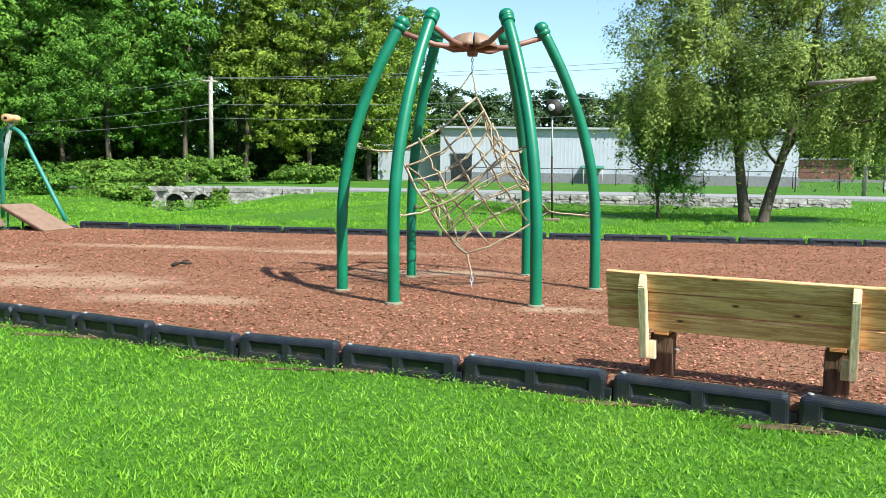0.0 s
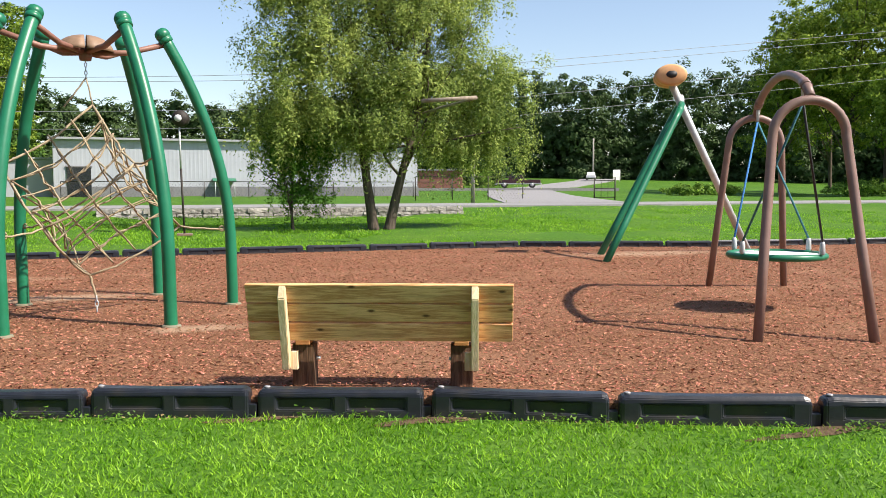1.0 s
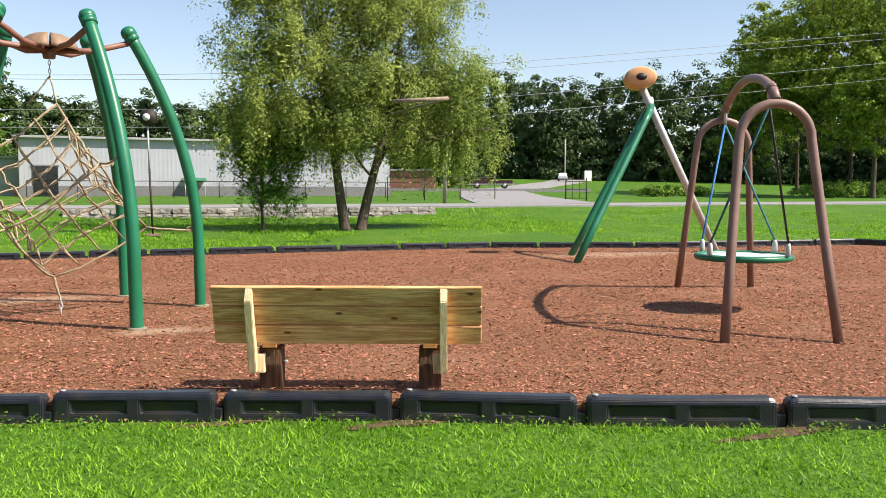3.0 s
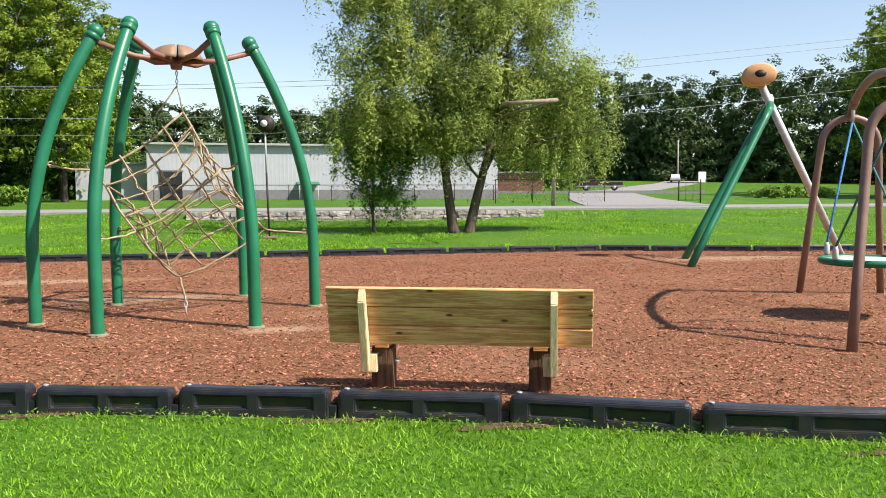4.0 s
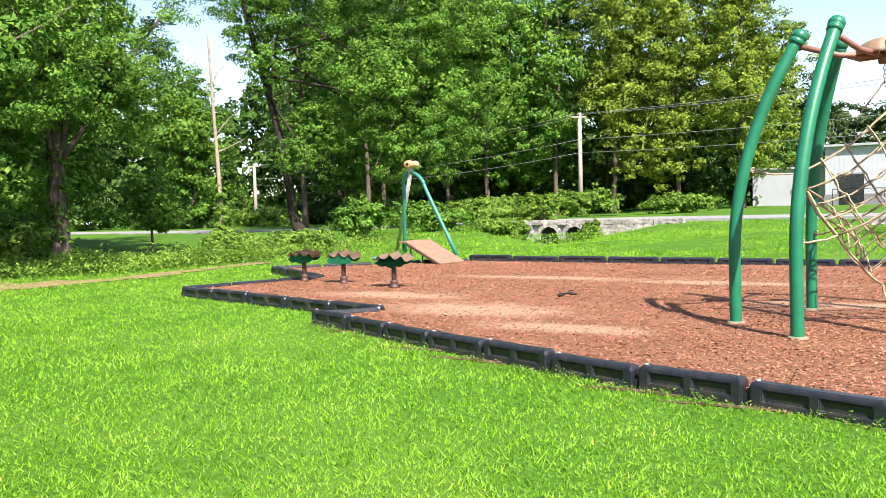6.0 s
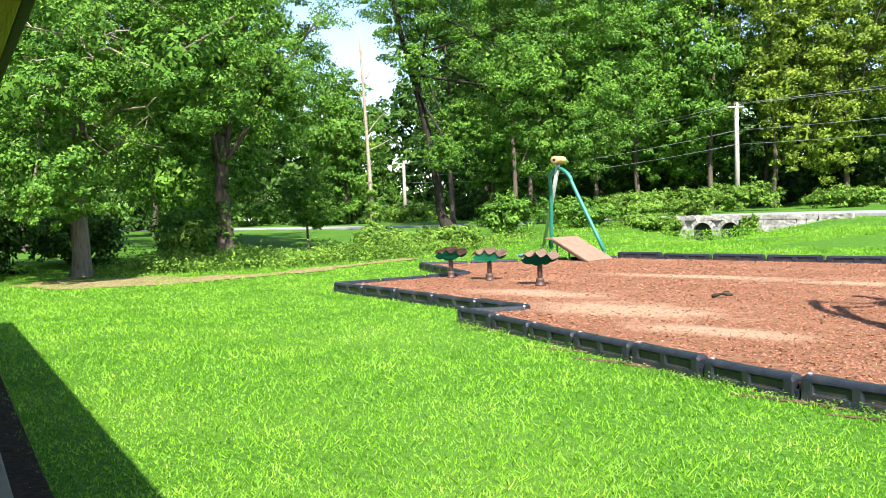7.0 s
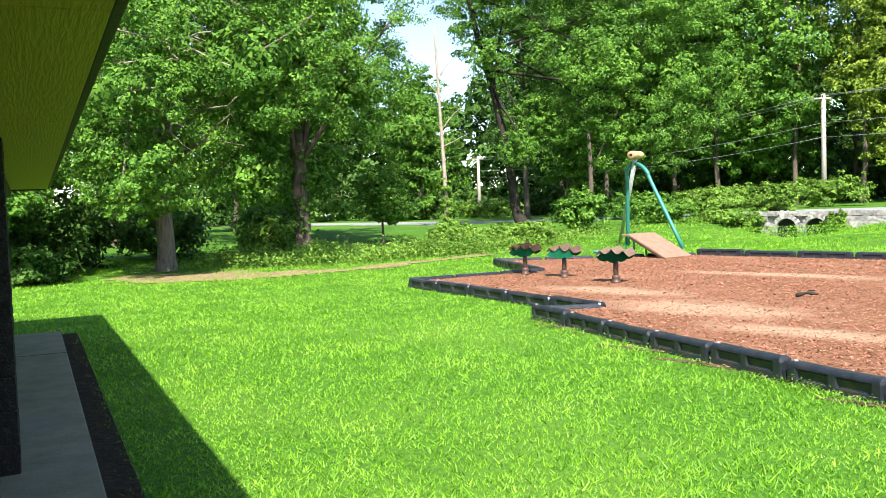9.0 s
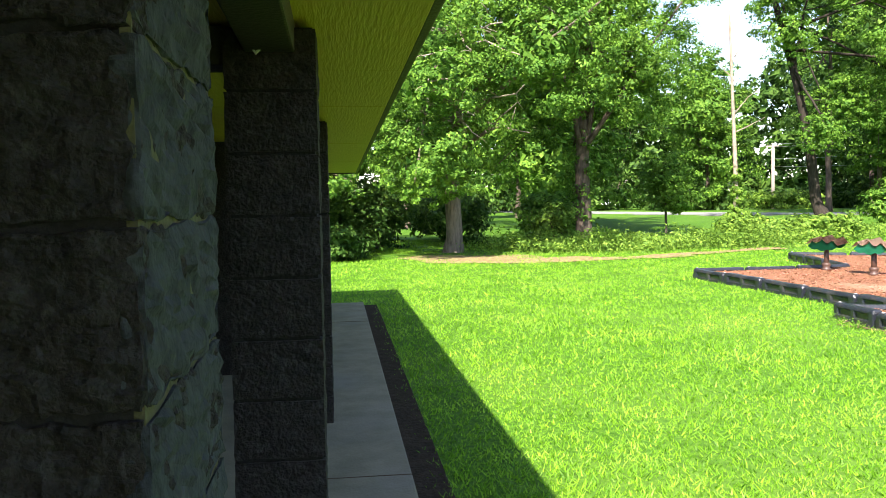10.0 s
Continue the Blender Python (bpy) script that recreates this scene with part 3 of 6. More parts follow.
def net_climber():
    t = thing("net_climber", "six-legged green steel dome climber with a tan rope cube net", "climbing frame", (CX, CY, MULCH_Z))
    inv = t.matrix_world.inverted()
    loc = lambda p: inv @ Vector(p)
    for k in LEG_AT:
        pts = [loc(leg_point(k, z)) for z in np.linspace(0.02, 3.3, 26)]
        lg = part("leg", tubebm(pts, 0.066, 16), M_green, t)
        axis = (pts[-1] - pts[-3]).normalized()
        m = Matrix.Translation(pts[-1]) @ Vector((0, 0, 1)).rotation_difference(axis).to_matrix().to_4x4()
        part("cap", lathe([(0.068, -0.10), (0.082, -0.095), (0.082, -0.045), (0.074, -0.04), (0.086, -0.03), (0.086, 0.01), (0.072, 0.045), (0.04, 0.068), (0.0, 0.075)], 16, m), M_green, lg)
        foot = pts[0]
        part("concrete_footing", lathe([(0.10, 0.0), (0.10, 0.112), (0.085, 0.124)], 14, Matrix.Translation((foot.x, foot.y, -0.1))), M_concrete, lg, "pale concrete ring at the foot")
        # the arm: from the collar down and in to the hub
        top = loc(leg_point(k, 3.20))
        hub = loc((HX, CY, 3.04))
        d = (hub - top)
        mid = top + d * 0.5 + Vector((0, 0, -0.055))
        end = top + d * 0.93 + Vector((0, 0, -0.01))
        part("arm", tubebm([top, top.lerp(mid, 0.85), mid, mid.lerp(end, 0.15), end], 0.032, 10), M_rust, t)
    hubm = Matrix.Translation(loc((HX, CY, 3.0)))
    part("hub", lathe([(0.06, -0.05), (0.07, 0.0), (0.07, 0.06), (0.05, 0.1)], 16, hubm), M_rust, t)
    # two half-dome plates over the hub
    for s in (-1, 1):
        bm = bmesh.new()
        rows = []
        for i in range(8):
            th = 0.02 + (math.pi / 2 - 0.02) * i / 7
            rows.append([bm.verts.new((s * (0.012 + 0.29 * math.sin(th) * math.sin(math.pi * j / 12)), 0.27 * math.sin(th) * math.cos(math.pi * j / 12), 0.03 + 0.18 * math.cos(th))) for j in range(13)])
        for a, b in zip(rows, rows[1:]):
            for j in range(12):
                bm.faces.new((a[j], a[j + 1], b[j + 1], b[j]))
        bmesh.ops.recalc_face_normals(bm, faces=bm.faces)
        bmesh.ops.solidify(bm, geom=bm.faces, thickness=0.012)
        bmesh.ops.transform(bm, matrix=hubm @ pose(0, 0, 0.02, 0, 0, 6), verts=bm.verts)
        part("wing_plate", bm, M_wing, t, "tan brown curved plate", smooth=True)
    # hook and chain
    bm = bmesh.new()
    z = 2.98
    for i in range(5):
        c = loc((HX, CY, z - 0.03))
        ring = [c + (Vector((math.cos(a) * 0.013, 0, math.sin(a) * 0.026)) if i % 2 else Vector((0, math.cos(a) * 0.013, math.sin(a) * 0.026))) for a in np.linspace(0, math.tau, 11)]
        tube(bm, ring, 0.005, 5, False)
        z -= 0.045
    part("chain", bm, M_galv, t, "galvanised hanging chain")
    # the cube net standing on its corner
    top, bot = Vector((HX + 0.06, CY, 2.46)), Vector((HX - 0.02, CY, 0.55))
    ties = {"C": 1.83, "A": 1.05, "B": 1.84, "D": 1.02, "F": 1.85, "E": 1.05}
    corner = {}
    for k, z in ties.items():
        p = leg_point(k, z)
        d = Vector((p.x - CX, p.y - CY, 0)).normalized()
        corner[k] = Vector((CX, CY, z - (0.05 if z > 1.5 else -0.07))) + d * 0.93
    sagrng = random.Random(4)

    def cord(a, b, sag, r=0.0085, wob=0.012):
        pts = []
        for i in range(8):
            q = i / 7
            p = a.lerp(b, q)
            k = math.sin(math.pi * q)
            pts.append(loc(p + Vector((sagrng.uniform(-wob, wob) * k, sagrng.uniform(-wob, wob) * k, -sag * k + sagrng.uniform(-wob, wob) * k))))
        return tubebm(pts, r, 6)

    high, low = ["C", "B", "F"], ["A", "D", "E"]
    near_low = {"C": ("E", "A"), "B": ("A", "D"), "F": ("D", "E")}
    faces = []
    for a, b, l in (("C", "B", "A"), ("B", "F", "D"), ("F", "C", "E")):
        faces.append((top, corner[a], corner[l], corner[b]))
    for a, b, h in (("A", "D", "B"), ("D", "E", "F"), ("E", "A", "C")):
        faces.append((bot, corner[a], corner[h], corner[b]))
    div = 4
    knots = bmesh.new()
    centre = Vector((CX, CY, 1.48))
    for fi, (o, p, q, r) in enumerate(faces):
        fc = (o + p + q + r) / 4
        pull = (centre - fc).normalized()

        def surf(u, v):
            w = o.lerp(p, u).lerp(r.lerp(q, u), v)
            return w + pull * 0.16 * math.sin(math.pi * u) * math.sin(math.pi * v) + Vector((0, 0, -0.04 * math.sin(math.pi * u) * math.sin(math.pi * v)))
        for i in range(1, div):
            for flip in (0, 1):
                pts = []
                for j in range(0, 11):
                    u, v = (i / div, j / 10) if flip else (j / 10, i / div)
                    w = surf(u, v)
                    e = 0.022 * math.sin(math.pi * j / 10)
                    pts.append(loc(w + Vector((sagrng.uniform(-e, e), sagrng.uniform(-e, e), sagrng.uniform(-e, e)))))
                part("net_rope", tubebm(smoothline(pts, 2), 0.0095, 6), M_rope, t)
            for j in range(1, div):
                bmesh.ops.create_icosphere(knots, subdivisions=1, radius=0.019, matrix=Matrix.Translation(loc(surf(i / div, j / div))))
    tagged(part("rope_knot", knots, M_rope, t), kind="stuff")
    edges = [(top, corner[k]) for k in high] + [(bot, corner[k]) for k in low] + [(corner[h], corner[l]) for h in high for l in near_low[h]]
    for a, b in edges:
        part("edge_rope", cord(a, b, 0.07, 0.013, 0.02), M_rope, t)
    for k, z in ties.items():
        part("tie_rope", cord(corner[k], leg_point(k, z + 0.02), 0.02, 0.011), M_rope, t)
        p = loc(leg_point(k, z + 0.02))
        d = (loc(corner[k]) - p).normalized()
        ring = [p + d * (0.10 + 0.03 * math.cos(a)) + Vector((0, 0, 0.03 * math.sin(a))) for a in np.linspace(0, math.tau, 11)]
        part("eye_ring", tubebm(ring, 0.009, 6), M_rope, t)
    sp = Vector((HX, CY, 2.76))
    for dx in (-0.24, 0.06):
        part("sling_rope", cord(sp, Vector((HX + dx, CY, 2.46 + (0.0 if dx > 0 else -0.03))), 0.0, 0.009, 0.004), M_rope, t)
    part("anchor_rope", cord(bot, Vector((CX, CY, 0.30)), 0.0, 0.014, 0.01), M_rope, t)
    bm = bmesh.new()
    for i in range(3):
        c = loc((CX, CY, 0.285 - i * 0.06))
        ring = [c + (Vector((math.cos(a) * 0.018, 0, math.sin(a) * 0.036)) if i % 2 else Vector((0, math.cos(a) * 0.018, math.sin(a) * 0.036))) for a in np.linspace(0, math.tau, 11)]
        tube(bm, ring, 0.008, 5, False)
    part("anchor_chain", bm, M_galv, t, "galvanised anchor chain")


net_climber()


# ---- bench ----
def upright(m):
    """A back support: a board on edge, its top sawn to a slope and its foot cut square."""
    bm = box(bmesh.new(), (0.052, 0.092, 0.60))
    for v in bm.verts:
        if v.co.z > 0 and v.co.y < 0:
            v.co.z -= 0.075
            v.co.y += 0.03
    bmesh.ops.bevel(bm, geom=bm.edges[:], offset=0.005, segments=2, affect="EDGES")
    bmesh.ops.transform(bm, matrix=m, verts=bm.verts)
    return bm


def park_bench():
    ang = math.degrees(math.atan2(-0.37, 0.93))
    t = thing("park_bench", "new pale pine plank bench on dark weathered posts", "bench", (2.09, 3.53, MULCH_Z), ang)
    # local x along the bench, -y towards the back
    for x in (-0.56, 0.56):
        part("leg", boxbm((0.155, 0.14, 0.36), (x, 0.02, 0.12), 0.008), M_post, t, "dark weathered square post")
        part("seat_bearer", boxbm((0.10, 0.24, 0.046), (x, 0.05, 0.323), 0.005), M_pine, t)
        part("bolt", lathe([(0.012, 0), (0.012, 0.03)], 8, pose(x + (0.09 if x < 0 else -0.09), -0.02, 0.20, 0, 90, 0)), M_galv, t, "steel bolt end")
    for i in range(2):
        part("seat_board", boxbm((1.83, 0.10, 0.038), (0, -0.02 + 0.11 * i, 0.365), 0.006), M_pine, t)
    lean = 16
    base = pose(0, -0.12, 0.345, lean)
    for i in range(3):
        part("back_board", box(bmesh.new(), (1.83, 0.038, 0.134), base @ pose(0, (0.0, 0.004, -0.002)[i], 0.07 + 0.1435 * i), 0.007), M_pine, t)
    for x in (-0.655, 0.655):
        sup = part("back_support", upright(base @ pose(x, -0.064, 0.12)), M_pine_z, t, "pale pine upright behind the back")
        part("cleat", box(bmesh.new(), (0.055, 0.06, 0.13), pose(x + (0.045 if x < 0 else -0.045), -0.10, 0.20), 0.006), M_pine_z, t, "pale pine cleat")


park_bench()


# ---- saucer swing ----
def arch_points(a, b, top, bulge=0.5, n=14, shift=(0, 0, 0)):
    """An upside-down U between two feet, straight legs leaning in to a round top."""
    a, b = Vector(a), Vector(b)
    mid = (a + b) / 2
    half = (b - a).length / 2
    d = (b - a).normalized()
    r = half * bulge
    pts = [a]
    zc = top - r
    for i in range(n + 1):
        th = math.pi * (1 - i / n)
        pts.append(Vector(shift) + Vector((mid.x, mid.y, zc)) + d * r * math.cos(th) + Vector((0, 0, r * math.sin(th))))
    pts.append(b)
    return pts


def saucer_swing():
    s1, s2, s3, s4 = (Vector((*p, MULCH_Z)) for p in ((5.75, 4.03), (6.73, 3.64), (8.12, 7.92), (9.16, 7.58)))
    c = (s1 + s2 + s3 + s4) / 4
    t = thing("saucer_swing", "brown steel arched swing frame with a round hanging saucer seat", "swing", c)
    loc = lambda p: Vector(p) - c
    top1, top2 = 2.36, 2.48
    axis = ((s3 + s4) - (s1 + s2)).normalized()
    for a, b, top, lean in ((s1, s2, top1, 0.55), (s3, s4, top2, -0.55)):
        pts = arch_points(loc(a) - Vector((0, 0, 0.05)), loc(b) - Vector((0, 0, 0.05)), top - MULCH_Z, 0.66, 14, axis * lean)
        part("arch", tubebm([pts[0], pts[0].lerp(pts[1], 0.5)] + pts[1:-1] + [pts[-1].lerp(pts[-2], 0.5), pts[-1]], 0.046, 14), M_brown, t)
    e1, e2 = loc((s1 + s2) / 2), loc((s3 + s4) / 2)
    e1, e2 = e1 + axis * 0.55, e2 - axis * 0.55
    e1.z, e2.z = top1 - MULCH_Z + 0.02, top2 - MULCH_Z + 0.02
    beam = []
    for i in range(21):
        q = i / 20
        beam.append(e1.lerp(e2, q) + Vector((0, 0, 0.36 * math.sin(math.pi * q) ** 0.6)))
    part("top_beam", tubebm(beam, 0.048, 14), M_brown, t)
    for e, d in ((e1, 1), (e2, -1)):
        p = beam[2] if d > 0 else beam[-3]
        q = beam[1] if d > 0 else beam[-2]
        part("collar", tubebm([q, p], 0.055, 14), M_brown, t, "brown clamp collar")
    sc = e1.lerp(e2, 0.47)
    sc.z = 0.62
    mat_seat = material("pale_mesh_seat", [(0.42, 0.46, 0.47), (0.60, 0.64, 0.65)], scale=30, rough=0.7, bump=0.4, fine=60)
    part("seat", lathe([(0.0, -0.03), (0.35, -0.02), (0.52, 0.01), (0.52, 0.03), (0.35, 0.004), (0.0, -0.008)], 30, Matrix.Translation(sc)), mat_seat, t, "pale grey woven seat pad")
    ring = [sc + Vector((0.52 * math.cos(a), 0.52 * math.sin(a), 0.01)) for a in np.linspace(0, math.tau, 41)]
    part("rim", tubebm(ring, 0.038, 10), M_green, t, "green padded rim")
    h1, h2 = beam[19] - Vector((0, 0, 0.06)), beam[2] - Vector((0, 0, 0.06))
    ax = (e2 - e1)
    ax.z = 0
    ax.normalize()
    sd = Vector((ax.y, -ax.x, 0))
    for h, sgn, mats in ((h1, 1, (M_ropeblue, M_ropeteal)), (h2, -1, (M_ropeteal, M_black))):
        hang = part("hanger", tubebm([h + Vector((0, 0, 0.08)), h, h - Vector((0, 0, 0.14))], 0.022, 8), M_galv, t, "galvanised swivel hanger")
        for side, mt in ((-1, mats[0]), (1, mats[1])):
            foot = sc + ax * 0.36 * sgn + sd * 0.42 * side + Vector((0, 0, 0.04))
            part("rope", tubebm([h - Vector((0, 0, 0.14)), foot + Vector((0, 0, 0.14))], 0.013, 8), mt, t)
            part("rope_clamp", lathe([(0.02, 0), (0.032, 0.02), (0.028, 0.12), (0.018, 0.15)], 10, Matrix.Translation(foot)), M_galv, t, "pale rope clamp")


saucer_swing()


# ---- spyglass stands ----
def spyglass_stand(g1, g2, rear, apex, head_turn, size, label, head=1.0, reach=0.5, coat=None):
    c = (Vector(g1) + Vector(g2)) / 2
    c.z = MULCH_Z
    t = thing("spyglass_stand", label, "play spyglass", c)
    loc = lambda p: Vector(p) - c
    a, b, r, ap = loc(g1), loc(g2), loc(rear), loc(apex)
    d = (b - a).normalized()
    w = 0.22 * (b - a).length
    pts = [a]
    for i in range(9):
        th = math.pi * (1 - i / 8)
        pts.append(ap - Vector((0, 0, 0.12)) * 0 + d * w * math.cos(th) + (ap - (a + b) / 2).normalized() * (w * math.sin(th) - w))
    pts.append(b)
    line = smoothline(pts, 4)
    part("green_leg_hoop", tubebm(line, 0.058 * size, 12), coat or M_green, t)
    part("rear_pole", tubebm([r, ap + (ap - r).normalized() * (reach - 0.1)], 0.062 * size, 12), M_galv, t, "bare galvanised leaning pole")
    part("swivel", lathe([(0.07, -0.05), (0.07, 0.12), (0.04, 0.2)], 12, Matrix.Translation(ap)), M_galv, t, "steel swivel joint")
    hm = Matrix.Translation(ap + (ap - r).normalized() * reach + Vector((0, 0, 0.06))) @ pose(0, 0, 0, 0, 90, head_turn) @ Matrix.Diagonal((head * 0.82, head * 1.22, head, 1))
    barrel = part("barrel", lathe([(0.0, -0.30), (0.17, -0.30), (0.20, -0.28), (0.21, -0.15), (0.19, -0.12), (0.17, 0.05), (0.19, 0.09), (0.20, 0.22), (0.18, 0.27), (0.0, 0.27)], 20, hm), M_orange, t, "orange moulded plastic barrel")
    for z in (-0.302, 0.272):
        part("eyepiece", lathe([(0.0, -0.006), (0.07, -0.006), (0.07, 0.006), (0.0, 0.006)], 16, hm @ Matrix.Translation((0, 0, z))), M_black, barrel, "black eyepiece")


spyglass_stand((8.80, 11.98, 0.1), (9.66, 13.7, 0.1), (13.4, 13.55, 0.1), (11.25, 13.15, 3.32), 62, 1.25, "orange play spyglass on green and galvanised leaning poles", 1.3, 0.60)
spyglass_stand((-14.3, 20.5, 0.05), (-11.8, 19.5, 0.05), (-15.4, 21.7, 0.05), (-13.52, 19.72, 2.62), 80, 1.0, "orange play spyglass on a green hoop beside the ramp", 0.68, 0.28, plain("faded_teal_coat", (0.035, 0.21, 0.17), 0.45))


# ---- wavy seats ----
M_seatpost = plain("dark_brown_paint", (0.085, 0.045, 0.032), 0.5)


def wavy_seat():
    t = thing("spring_rider", "wavy brown topped seat with green scalloped ends on a post", "play seat", group="wavy seats in a row")
    w, deep = 0.68, 0.16

    def top_z(q):
        return 0.50 + 0.085 * (1 - abs(math.cos(q * math.pi * 3))) + 0.05 * math.sin(math.pi * q)
    bm = bmesh.new()
    rows = [[bm.verts.new(((i / 28 - 0.5) * w, y, top_z(i / 28) + 0.15 * y)) for y in (-deep, deep)] for i in range(29)]
    for a, b in zip(rows, rows[1:]):
        bm.faces.new((a[0], b[0], b[1], a[1]))
    bmesh.ops.solidify(bm, geom=bm.faces, thickness=0.022)
    part("seat_top", bm, M_roofbrown, t, "brown corrugated plastic top")
    for y in (-deep + 0.03, deep - 0.03):
        bm = bmesh.new()
        up, dn = [], []
        for i in range(29):
            q = i / 28
            x = (q - 0.5) * w * 0.86
            up.append(bm.verts.new((x, y, top_z(q) - 0.02 + 0.15 * y)))
            dn.append(bm.verts.new((x, y, 0.46 - 0.05 * math.sin(math.pi * q) - 0.03 * abs(math.sin(q * math.pi * 3)) + 0.12 * y)))
        for i in range(28):
            bm.faces.new((up[i], up[i + 1], dn[i + 1], dn[i]))
        bmesh.ops.solidify(bm, geom=bm.faces, thickness=0.02)
        part("end_panel", bm, M_green, t, "green scalloped panel")
    part("post", lathe([(0.045, 0.0), (0.045, 0.52)], 14), M_seatpost, t)
    part("foot_collar", lathe([(0.085, 0.0), (0.085, 0.04), (0.06, 0.06), (0.075, 0.10), (0.075, 0.13), (0.05, 0.15)], 14), M_seatpost, t)
    return t


ws = wavy_seat()
SEATS = [(-10.42, 10.72, 4), (-9.30, 10.52, 3), (-7.85, 10.06, 5)]
ws.matrix_world = pose(SEATS[0][0], SEATS[0][1], MULCH_Z - 0.01, 0, 0, SEATS[0][2])
for x, y, a in SEATS[1:]:
    copy_thing(ws, pose(x, y, MULCH_Z - 0.01, 0, 0, a))


# ---- ramp deck ----
def ramp_deck():
    t = thing("play_ramp", "brown plastic play ramp leading up to a low deck", "ramp", (-11.12, 16.15, MULCH_Z), -6)
    part("ramp_board", boxbm((1.22, 1.05, 0.05), (0.56, 0, 0.275), 0.012, 0, 27, 0), M_deck, t)
    part("deck", boxbm((0.22, 1.05, 0.05), (-0.09, 0, 0.545), 0.012), M_deck, t)
    for y in (-0.44, 0.44):
        part("side_rail", boxbm((1.26, 0.04, 0.08), (0.55, y, 0.22), 0.008, 0, 27, 0), M_brown, t)
        for x in (-0.16, 0.08):
            part("leg", tubebm([(x, y * 0.9, -0.03), (x, y * 0.9, 0.50)], 0.022, 10), M_green, t, "green steel leg")
    part("step_platform", lathe([(0.0, 0.10), (0.40, 0.10), (0.42, 0.13), (0.40, 0.16), (0.0, 0.16)], 20, Matrix.Translation((-0.55, -0.55, 0))), plain("pale_teal_plastic", (0.12, 0.30, 0.30)), t, "pale teal round step")
    part("step_post", lathe([(0.05, -0.02), (0.05, 0.11)], 12, Matrix.Translation((-0.55, -0.55, 0))), M_galv, t)


ramp_deck()

bm = bmesh.new()
tube(bm, smoothline([(-0.14, 0, 0.012), (-0.03, 0.02, 0.04), (0.05, -0.01, 0.05), (0.14, 0.03, 0.03)], 4), [0.022 + 0.008 * math.sin(i * 0.9) for i in range(13)], 6)
tube(bm, smoothline([(0.0, 0.0, 0.04), (0.03, 0.05, 0.08), (0.10, 0.07, 0.075)], 4), 0.008, 6)
stick = part("fallen_stick", bm, M_barkdark)
stick.matrix_world = pose(-4.37, 9.49, MULCH_Z + 0.012, 0, 0, 20)
tagged(stick, "short dark twisted stick lying on the mulch", "stick")


# ---- pavilion at the edge of the lawn ----
PAV = pose(0, 0, 0, 0, 0, math.degrees(math.atan2(0.319, -0.948)))   # local x along the building, local -y out to the lawn


def pav(s, q, z=0.0):
    """Along the building, out towards the lawn, up; in the pavilion's own axes."""
    return Vector((s, -q, z))


def rough_block(size, at, seed, cuts, amp):
    bm = bmesh.new()
    box(bm, size, Matrix.Translation(at))
    bmesh.ops.subdivide_edges(bm, edges=bm.edges[:], cuts=cuts, use_grid_fill=True)
    bm.normal_update()
    for v in bm.verts:
        n = noise.noise(v.co * 9 + Vector((seed, 0, 0))) * amp * 0.5 + noise.noise(v.co * 45 + Vector((0, seed, 0))) * amp * 0.8
        edge = sum(abs(abs(v.co[i] - at[i]) - size[i] / 2) < 1e-4 for i in range(3))
        v.co += v.normal * (n - (0.004 if edge > 1 else 0))
    return bm


def pillar(s, q, wide, cuts, amp, tall, label):
    t = thing("block_pillar", label, "pillar", group="pavilion pillars")
    t.matrix_world = PAV @ Matrix.Translation(pav(s + wide / 2, q - wide / 2, 0.06))
    part("mortar_core", boxbm((wide - 0.024, wide - 0.024, tall), (0, 0, tall / 2)), M_joint, t, "dark painted joints")
    for i in range(10):
        at = Vector((0, 0, tall * (0.05 + 0.1 * i)))
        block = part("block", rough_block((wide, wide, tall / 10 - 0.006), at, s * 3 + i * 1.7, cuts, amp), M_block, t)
        # Lawn-side facing: grey stone, its colour lightened for the light it gets.
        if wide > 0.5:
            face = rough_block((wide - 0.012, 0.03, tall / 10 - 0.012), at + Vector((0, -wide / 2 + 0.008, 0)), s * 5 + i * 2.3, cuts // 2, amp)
            part("split_face", face, M_blockgrey, block, "raw grey split face, lightened for the lawn's light")
    if wide > 0.5:
        part("joint_face", boxbm((wide - 0.02, 0.012, tall), (0, -wide / 2 + 0.006, tall / 2)), M_mortar, t, "yellowish mortar joints")
    return t


